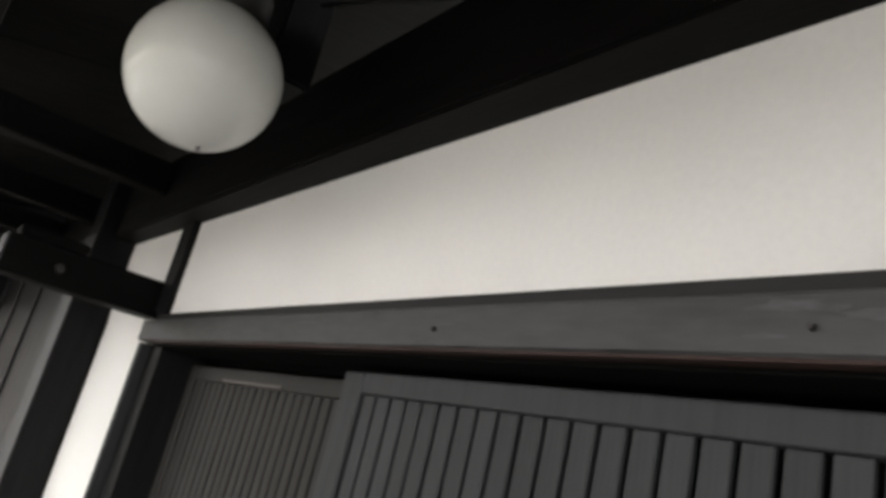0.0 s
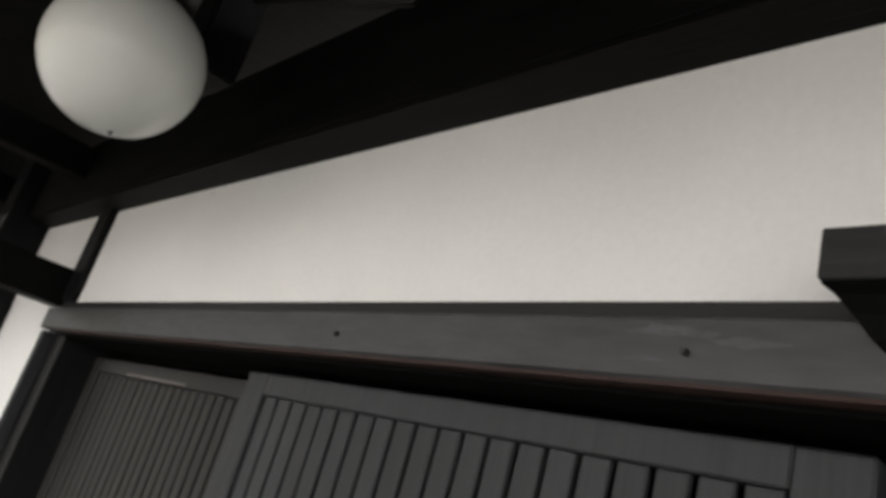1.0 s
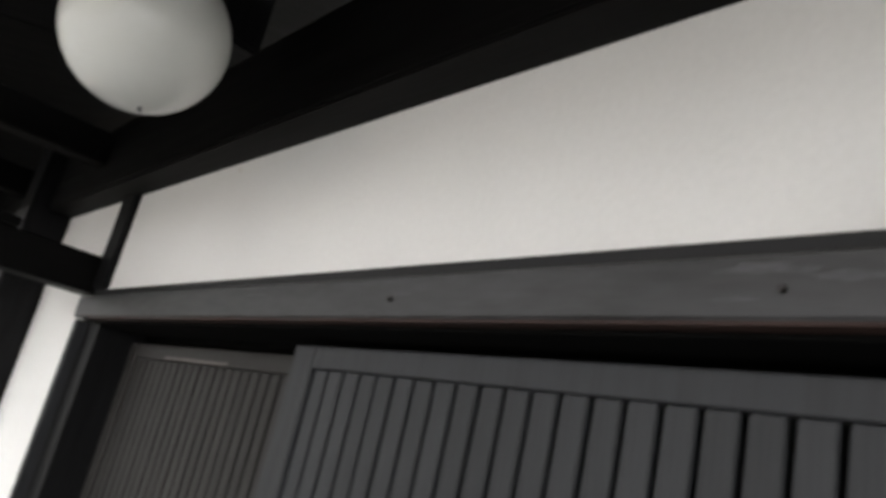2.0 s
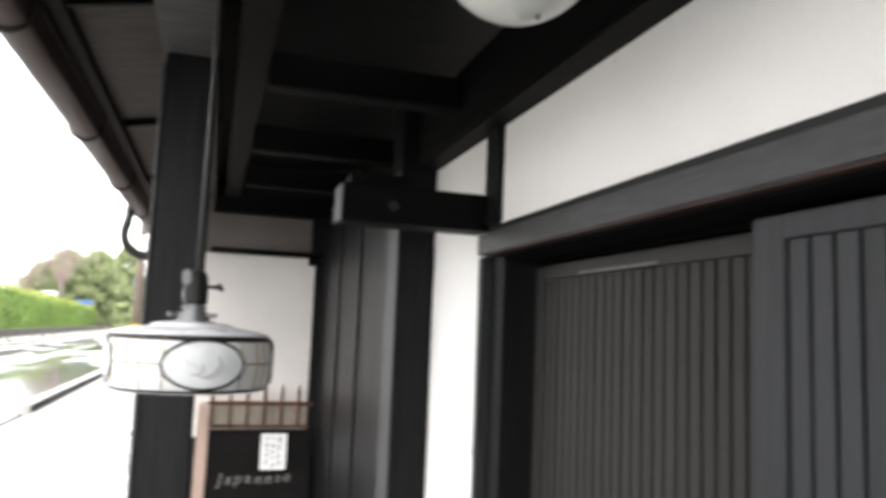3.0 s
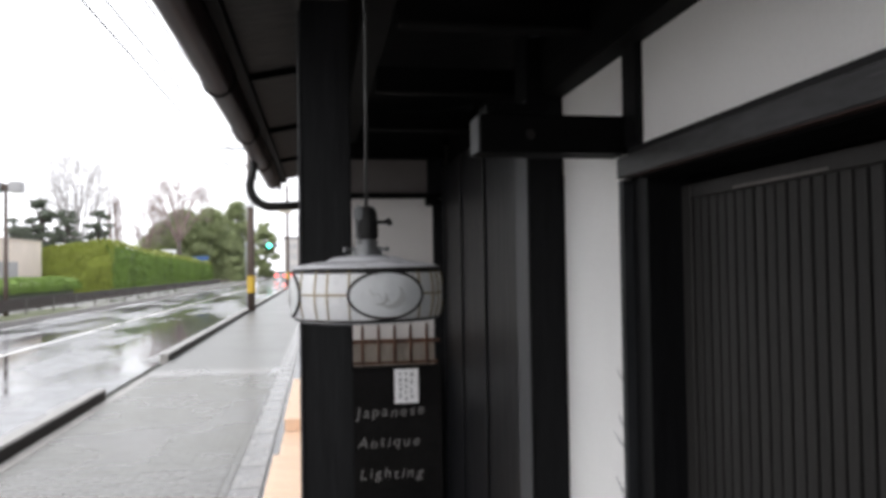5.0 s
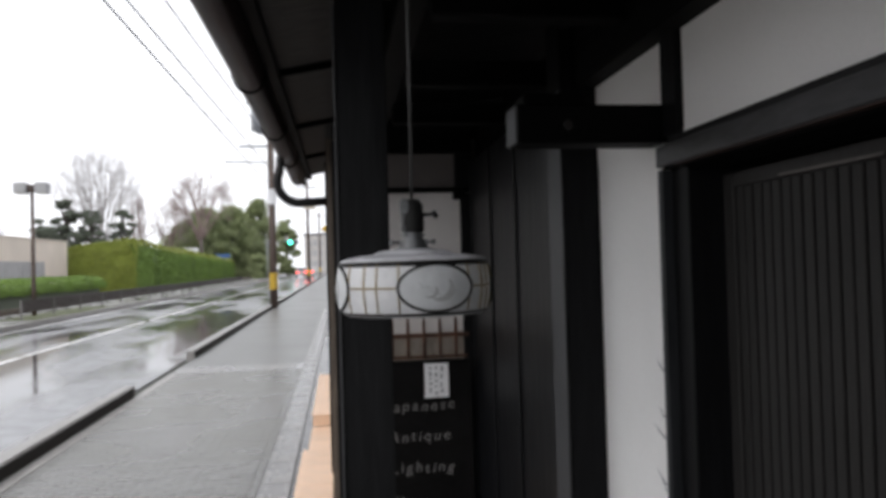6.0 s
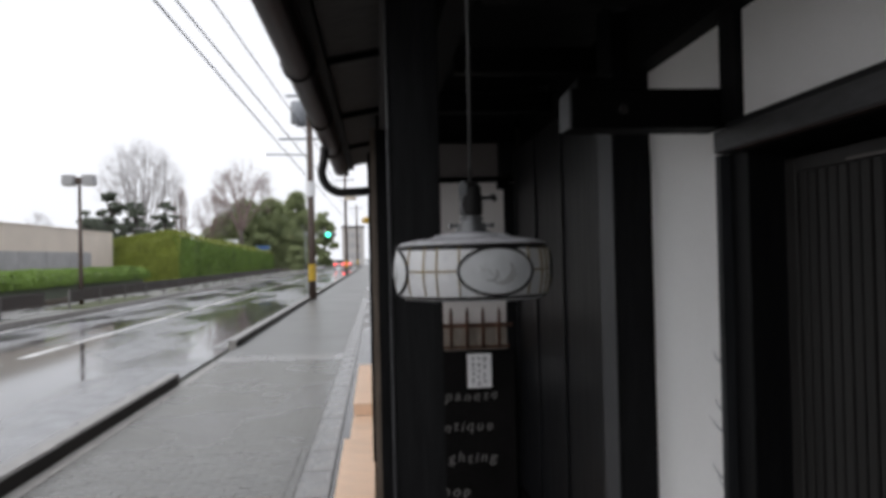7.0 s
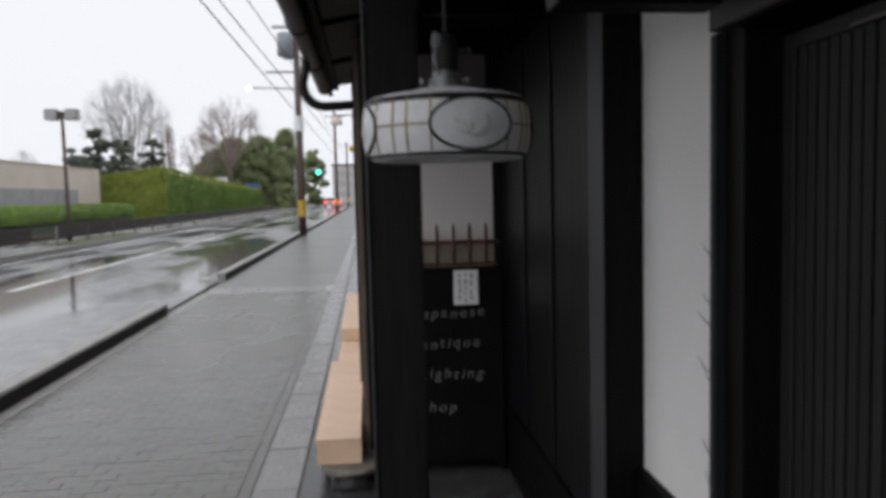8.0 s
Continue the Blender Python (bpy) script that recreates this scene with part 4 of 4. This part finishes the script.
    leaves(crown, 19000, 0.10, 3, "top_leaves", "hedge_top", h, "yellow-green top growth")
    h["kind"] = "stuff"
    s = thing("shrub_row", "low clipped green shrubs in front of beige wall", "shrub", kind="stuff")
    part("core", box(-14.0, -12.9, 14, 43, 0.2, 0.95), "pine", s)

    def low(rng):
        y = rng.uniform(14, 43.5)
        a = rng.uniform(-0.2, math.pi / 2 + 0.6)
        hh = 0.55 + 0.10 * noise.noise((y * 0.5, 1, 1))
        return (-13.4 + 0.75 * math.cos(a), y, 0.84 + hh * math.sin(a)), (math.cos(a), 0, math.sin(a) + 0.2)

    leaves(low, 26000, 0.07, 4, "leaves", "hedge", s)


def twig(out, p, q, r0, r1, rng, bow):
    """A bowed twig from p to q, into the list out of (points, radii)."""
    side = Vector((rng.uniform(-1, 1), rng.uniform(-1, 1), rng.uniform(-0.4, 1))) * bow * (q - p).length
    pts = [p.lerp(q, u) + side * 4 * u * (1 - u) + Vector((rng.uniform(-1, 1), rng.uniform(-1, 1), rng.uniform(-1, 1))) * 0.02 * (q - p).length * (0 < u < 1) for u in (0, 0.3, 0.65, 1)]
    out.append((pts, [r0 + (r1 - r0) * u for u in (0, 0.3, 0.65, 1)]))
    return pts


def along(pts, u):
    """The point at share u of a twig."""
    k = min(int(u * 3), 2)
    return pts[k].lerp(pts[k + 1], u * 3 - k)


def bare_tree(x, y, h, seed, material, label, width=0.3, fork=0.3, mains=11, low=-0.25, thin=0.011, subs=5):
    """A leafless tree: limbs that fan out from a fork into a rounded crown of ever finer twigs."""
    t = thing("bare_tree", label, "tree", (x, y, 0))
    rng = random.Random(seed)
    out = []
    base, mid, rx, rz = Vector((0, 0, h * fork)), h * (0.5 + fork * 0.42), width * h, h * (0.5 - fork * 0.42)

    def spot(d, k):
        return Vector((d.x * rx * k, d.y * rx * k, mid + d.z * rz * k))

    def near(d, s):
        e = d + Vector((rng.gauss(0, s), rng.gauss(0, s), rng.gauss(0, s)))
        return e.normalized() if e.z > low else Vector((e.x, e.y, low)).normalized()

    for k in range(mains):
        a = 2.4 * k + rng.uniform(-0.25, 0.25)
        z = 1.0 - (1.0 - low) * (k + 0.5) / mains
        d = Vector((math.cos(a) * math.sqrt(1 - z * z), math.sin(a) * math.sqrt(1 - z * z), z))
        far = rng.uniform(0.84, 1.08)
        main = twig(out, base * rng.uniform(0.8, 1.05), spot(d, far * rng.uniform(0.6, 0.8)), 0.0085 * h, 0.003 * h, rng, 0.04)
        for _ in range(subs):
            d1 = near(d, 0.30)
            sub = twig(out, along(main, rng.uniform(0.35, 1.0)), spot(d1, far * rng.uniform(0.66, 0.95)), 0.0028 * h, 0.0012 * h, rng, 0.05)
            for _ in range(subs):
                d2 = near(d1, 0.16)
                fine = twig(out, along(sub, rng.uniform(0.4, 1.0)), spot(d2, far * rng.uniform(0.75, 1.0)), 0.0011 * h, thin, rng, 0.06)
                for _ in range(3):
                    twig(out, along(fine, rng.uniform(0.35, 1.0)), spot(near(d2, 0.08), far * rng.uniform(0.84, 1.05)), thin, thin * 0.7, rng, 0.07)
    bm = bmesh.new()
    tube(bm, [(0, 0, -0.1), (0.05, 0, h * fork * 0.5), (0, 0, h * fork * 1.05)], [0.024 * h, 0.019 * h, 0.013 * h], 10)
    part("trunk", bm, "bark", t)
    vs, fs = [], []
    for pts, rad in out:
        n = len(vs)
        for i, p in enumerate(pts):
            d = (pts[min(i + 1, len(pts) - 1)] - pts[max(0, i - 1)]).normalized()
            a = d.orthogonal().normalized()
            c = d.cross(a)
            vs += [p + (a * math.cos(q) + c * math.sin(q)) * max(rad[i], thin * 0.7) for q in (0, 2.094, 4.189)]
        for i in range(len(pts) - 1):
            for k in range(3):
                fs.append((n + 3 * i + k, n + 3 * i + (k + 1) % 3, n + 3 * i + 3 + (k + 1) % 3, n + 3 * i + 3 + k))
    ob = new("crown", loose_mesh("crown", vs, fs, material))
    ob.parent = t
    return t


def green_tree(x, y, h, w, seed, label, material="leaf", n=9000, base=0.2, clumps=26, size=0.22, flat=0.7, clump=1.0):
    t = thing("evergreen_tree", label, "tree", (x, y, 0))
    rng = random.Random(seed)
    cs = []
    for _ in range(clumps):
        u = rng.random()
        z = h * (base + (1 - base) * u)
        rad = w * (math.sin(math.pi * (0.18 + 0.74 * u)) ** 0.8)
        a, rr = rng.uniform(0, 6.28), rad * math.sqrt(rng.random()) * 0.8
        cs.append((Vector((rr * math.cos(a), rr * math.sin(a), z)), w * clump * rng.uniform(0.16, 0.34)))
    bm = bmesh.new()
    tube(bm, [(0, 0, -0.1), (0.1, 0, h * 0.3), (0, 0, h * 0.75)], [0.03 * h, 0.024 * h, 0.008 * h], 9)
    for c, r in cs[::3]:
        tube(bm, [(0, 0, max(h * 0.12, c.z - h * 0.2)), c * 0.55 + Vector((0, 0, c.z * 0.35)), c], [0.012 * h, 0.008 * h, 0.004 * h], 5)
    part("trunk", bm, "bark", t)

    def vol(rg):
        c, r = cs[rg.randrange(len(cs))]
        d = Vector((rg.gauss(0, 1), rg.gauss(0, 1), rg.gauss(0, 1))).normalized()
        p = c + Vector((d.x * r, d.y * r, d.z * r * flat)) * rg.uniform(0.45, 1.1)
        return p, d

    leaves(vol, n, size, seed + 1, "crown", material, t)
    return t


def car(x, y, label, paint, lights):
    c = thing("car", label, "car", (x, y, -0.02), "cars at the junction")
    bm = bmesh.new()
    pro = [(0.0, 0.35), (0.0, 0.85), (0.25, 0.95), (0.9, 1.42), (2.5, 1.45), (3.2, 0.98), (4.1, 0.85), (4.2, 0.4)]
    a = [bm.verts.new((-0.85, yy, z)) for yy, z in pro]
    b = [bm.verts.new((0.85, yy, z)) for yy, z in pro]
    bm.faces.new(a)
    bm.faces.new(list(reversed(b)))
    for i in range(len(pro)):
        j = (i + 1) % len(pro)
        bm.faces.new((a[i], b[i], b[j], a[j]))
    bmesh.ops.bevel(bm, geom=bm.edges[:], offset=0.06, segments=2, affect="EDGES")
    part("body", bm, paint, c)
    bm = bmesh.new()
    v = [bm.verts.new(p) for p in ((-0.66, 0.30, 1.0), (0.66, 0.30, 1.0), (0.60, 0.80, 1.36), (-0.60, 0.80, 1.36))]
    bm.faces.new(v)
    bmesh.ops.translate(bm, verts=bm.verts, vec=(0, -0.03, 0.02))
    bmesh.ops.solidify(bm, geom=bm.faces[:], thickness=0.015)
    part("rear_window", bm, "glass", c)
    for sx in (-1, 1):
        for yy in (0.75, 3.35):
            bm = bmesh.new()
            tube(bm, [(sx * 0.70, yy, 0.32), (sx * 0.87, yy, 0.32)], 0.32, 16)
            part("wheel", bm, "tyre", c)
        part("tail_light", box(sx * 0.62 - 0.20, sx * 0.62 + 0.20, -0.03, 0.02, 0.66, 0.86, 0.01), lights, c)


def traffic_signal(x, y):
    s = thing("traffic_signal", "traffic signal showing green over the road", "traffic signal", (x, y, 0))
    part("mast", lathe(bmesh.new(), [(0.09, 0), (0.07, 5.3)], -3.2, 0, 12, True), "steel", s)
    bm = bmesh.new()
    tube(bm, [(-3.2, 0, 5.0), (0.6, 0, 5.1)], 0.05, 8)
    part("arm", bm, "steel", s)
    h = part("housing", box(-0.45, 0.9, -0.12, 0.12, 4.6, 5.08, 0.04), "steel", s)
    for i in range(3):
        bm = bmesh.new()
        tube(bm, [(-0.18 + 0.42 * i, -0.12, 4.84), (-0.18 + 0.42 * i, -0.15, 4.84)], 0.26 if i == 0 else 0.17, 18)
        part("lens", bm, "green_light" if i == 0 else "glass", h, "lit green lens" if i == 0 else "")


def far_wall():
    w = thing("garden_building", "long low beige building behind shrubs", "building")
    part("wall", box(-22, -17, -10, 50.2, 0.2, 3.56, 0.03), "beige", w)
    for i in range(12):
        y = 46.4 - 3.0 * i
        part("grey_panel", box(-17.0, -16.96, y - 2.94, y, 0.25, 2.28, 0.005), "grey_panel", w)
    part("coping", box(-22.05, -16.95, -10, 50.25, 3.56, 3.62), "beige", w)


def road_signs():
    for x, y, z, m, lab in ((-13.2, 88, 3.3, "blue", "blue road sign on grey post"), (-17.5, 92, 4.2, "white", "white road sign on grey post")):
        s = thing("road_sign", lab, "sign", (x, y, 0))
        part("post", lathe(bmesh.new(), [(0.05, 0), (0.05, z)], 0, 0, 10, True), "steel", s)
        part("panel", box(-0.9, 0.9, -0.06, -0.02, z - 0.5, z, 0.02), m, s)


# ---- build ----
shop_front()
bracket_arm()
eave()
gutter()
post()
sliding_door("door_1", "dark grey wooden lattice sliding door, closed", 1.05, 0.402, 1.295, 0.0385, 0.0315, "grey_up", 1.785, 0.058)
sliding_door("door_2", "dark brown lattice door set behind, closed", 1.10, 1.26, 2.13, 0.035, 0.027, "brown_up", 1.778, 0.045, 1.36)
sliding_door("door_3", "dark grey wooden lattice sliding door, closed", 1.085, -0.62, 0.40, 0.0385, 0.0315, "grey_up", 1.785, 0.058)
sliding_door("door_4", "dark grey wooden lattice sliding door, closed", 1.05, -1.70, -0.63, 0.0385, 0.0315, "grey_up", 1.785, 0.058)
part("worn_edge", box(1.0975, 1.0995, 1.60, 1.90, 1.747, 1.753), "worn", bpy.data.objects["door_2"], "worn pale rail edge")
shutter_box()
wing()
ground()
far_houses()
far_wall()
globe_lamp()
pendant()
chalkboard()
spiked_rail()
hanging_lantern()
bench(4.19, 5.95, 0.25, -0.115, 0.112, 8, 0.13)
bench(5.955, 6.715, 0.248, -0.076, 0.110, 3, 0.12)
bench(6.72, 9.0, 0.35, -0.076, 0.088, 10, 0.10)
stone("base_stone", (0.055, 4.27, 0.03), (0.115, 0.125, 0.055), 3.0, "dark wet stone under bench end", "dark_stone")
stone("flat_stone", (0.050, 4.25, 0.0995), (0.142, 0.145, 0.0175), 8.0, "flat grey stone slab under bench end")
utility_pole(-2.40, 29.9, 8.6, 0.15, True)
utility_pole(-2.68, 70.0, 9.5, 0.15, False)
utility_pole(-2.70, 110.0, 9.5, 0.15, False)
cables()
street_lamp()
for y0 in (15.9, 18.6, 21.3):
    fence_span(y0, 2.7)
for i in range(20):
    fence_span(25.8 + 2.7 * i, 2.7)
hedge()
bare_tree(-28.8, 95, 17.2, 11, "twig_pale", "tall bare tree with fine pale upswept twigs", 0.31, 0.22, 17, -0.15, 0.0075)
bare_tree(-18.6, 105, 15.6, 23, "twig_red", "bare rounded reddish-brown tree", 0.31, 0.38, 13, -0.35, 0.0115)
bare_tree(-26.5, 104, 12.8, 31, "twig_red", "slim bare reddish tree", 0.10, 0.20, 11, -0.4, 0.010, 4)
bare_tree(-23.4, 108, 12.2, 37, "twig_red", "bare reddish-brown tree behind hedge", 0.23, 0.26, 11, -0.3, 0.010, 4)
bare_tree(-21.4, 112, 10.8, 39, "twig", "bare brownish tree behind hedge", 0.25, 0.28, 11, -0.3, 0.010, 4)
bare_tree(-52.4, 120, 10.4, 41, "twig_pale", "far bare tree behind beige building", 0.26, 0.3, 10, -0.3, 0.010, 4)
for x, y, h, w, sd in ((-27.4, 80, 8.9, 2.3, 51), (-25.2, 81, 7.9, 2.5, 53), (-23.0, 84, 8.2, 2.1, 57), (-28.6, 83, 6.4, 2.0, 59)):
    green_tree(x, y, h, w, sd, "dark spreading pine tree behind hedge", "pine", 11000, 0.22, 70, 0.11, 0.5, 0.75)
green_tree(-35.6, 96, 8.0, 2.2, 55, "dark green tree behind beige building", "pine", 8000, 0.3, 40, 0.15, 0.6)
green_tree(-19.4, 113, 9.9, 4.4, 60, "broad dark green tree beside the road", "leaf", 30000, 0.03, 110, 0.17, 0.85)
green_tree(-16.2, 117, 10.6, 4.6, 61, "broad dark green tree beside the road", "leaf", 32000, 0.03, 120, 0.17, 0.85)
green_tree(-13.2, 126, 12.5, 3.6, 63, "tall green tree beside the road", "leaf", 28000, 0.03, 100, 0.17, 0.85)
green_tree(-23.2, 116, 8.0, 4.2, 65, "dark green tree beside the road", "leaf", 22000, 0.03, 80, 0.17, 0.85)
green_tree(-9.6, 140, 10.2, 2.6, 67, "round green tree at the junction", "leaf", 20000, 0.06, 70, 0.17, 0.85)
green_tree(-11.0, 108, 3.2, 2.4, 68, "low dark green bushes beside the road", "leaf", 10000, 0.02, 40, 0.14)
green_tree(1.6, 24.3, 2.6, 0.8, 69, "small yellow-green bush at house front", "hedge_top", 4000, 0.05, 14, 0.06)
car(-5.5, 112, "grey car with lit red tail lights on road", "car_paint", "red_light")
car(-4.9, 120, "white car with lit red tail lights on road", "white", "red_light")
traffic_signal(-6.1, 100)
road_signs()


# ---- pavers of the footway ----
def pavers():
    pv = bpy.data.objects["pavement"]
    rng = random.Random(9)
    L, W = 0.172, 0.086
    me = bpy.data.meshes.new("paver")
    bm = box(0.001, L - 0.001, 0.001, W - 0.001, -0.05, 0.0, 0.002)
    bm.to_mesh(me)
    bm.free()
    me.materials.append(M["paver"])
    vs, fs = [], []
    row = 0
    y = 2.0
    while y < 12.1:
        x = -2.30 - (L / 2 if row % 2 else 0)
        while x < -0.45:
            a, b = max(x, -2.298), min(x + L, -0.501)
            if b - a > 0.03:
                z = rng.uniform(-0.0015, 0.0015)
                if 4.2 <= y < 6.6 and b - a > L - 0.001:
                    shared("paver", me, pv, (x, y, z))
                else:
                    i = len(vs)
                    g = 0.001
                    for zz, e in ((z - 0.006, 0.0), (z, 0.002)):
                        vs += [(a + g + e, y + g + e, zz), (b - g - e, y + g + e, zz), (b - g - e, y + W - g - e, zz), (a + g + e, y + W - g - e, zz)]
                    fs.append((i + 4, i + 5, i + 6, i + 7))
                    for k in range(4):
                        fs.append((i + k, i + (k + 1) % 4, i + 4 + (k + 1) % 4, i + 4 + k))
            x += L
        y += W
        row += 1
    ob = new("paver_field", loose_mesh("paver_field", vs, fs, "paver"))
    ob.parent = pv
    ob["kind"] = "stuff"


pavers()
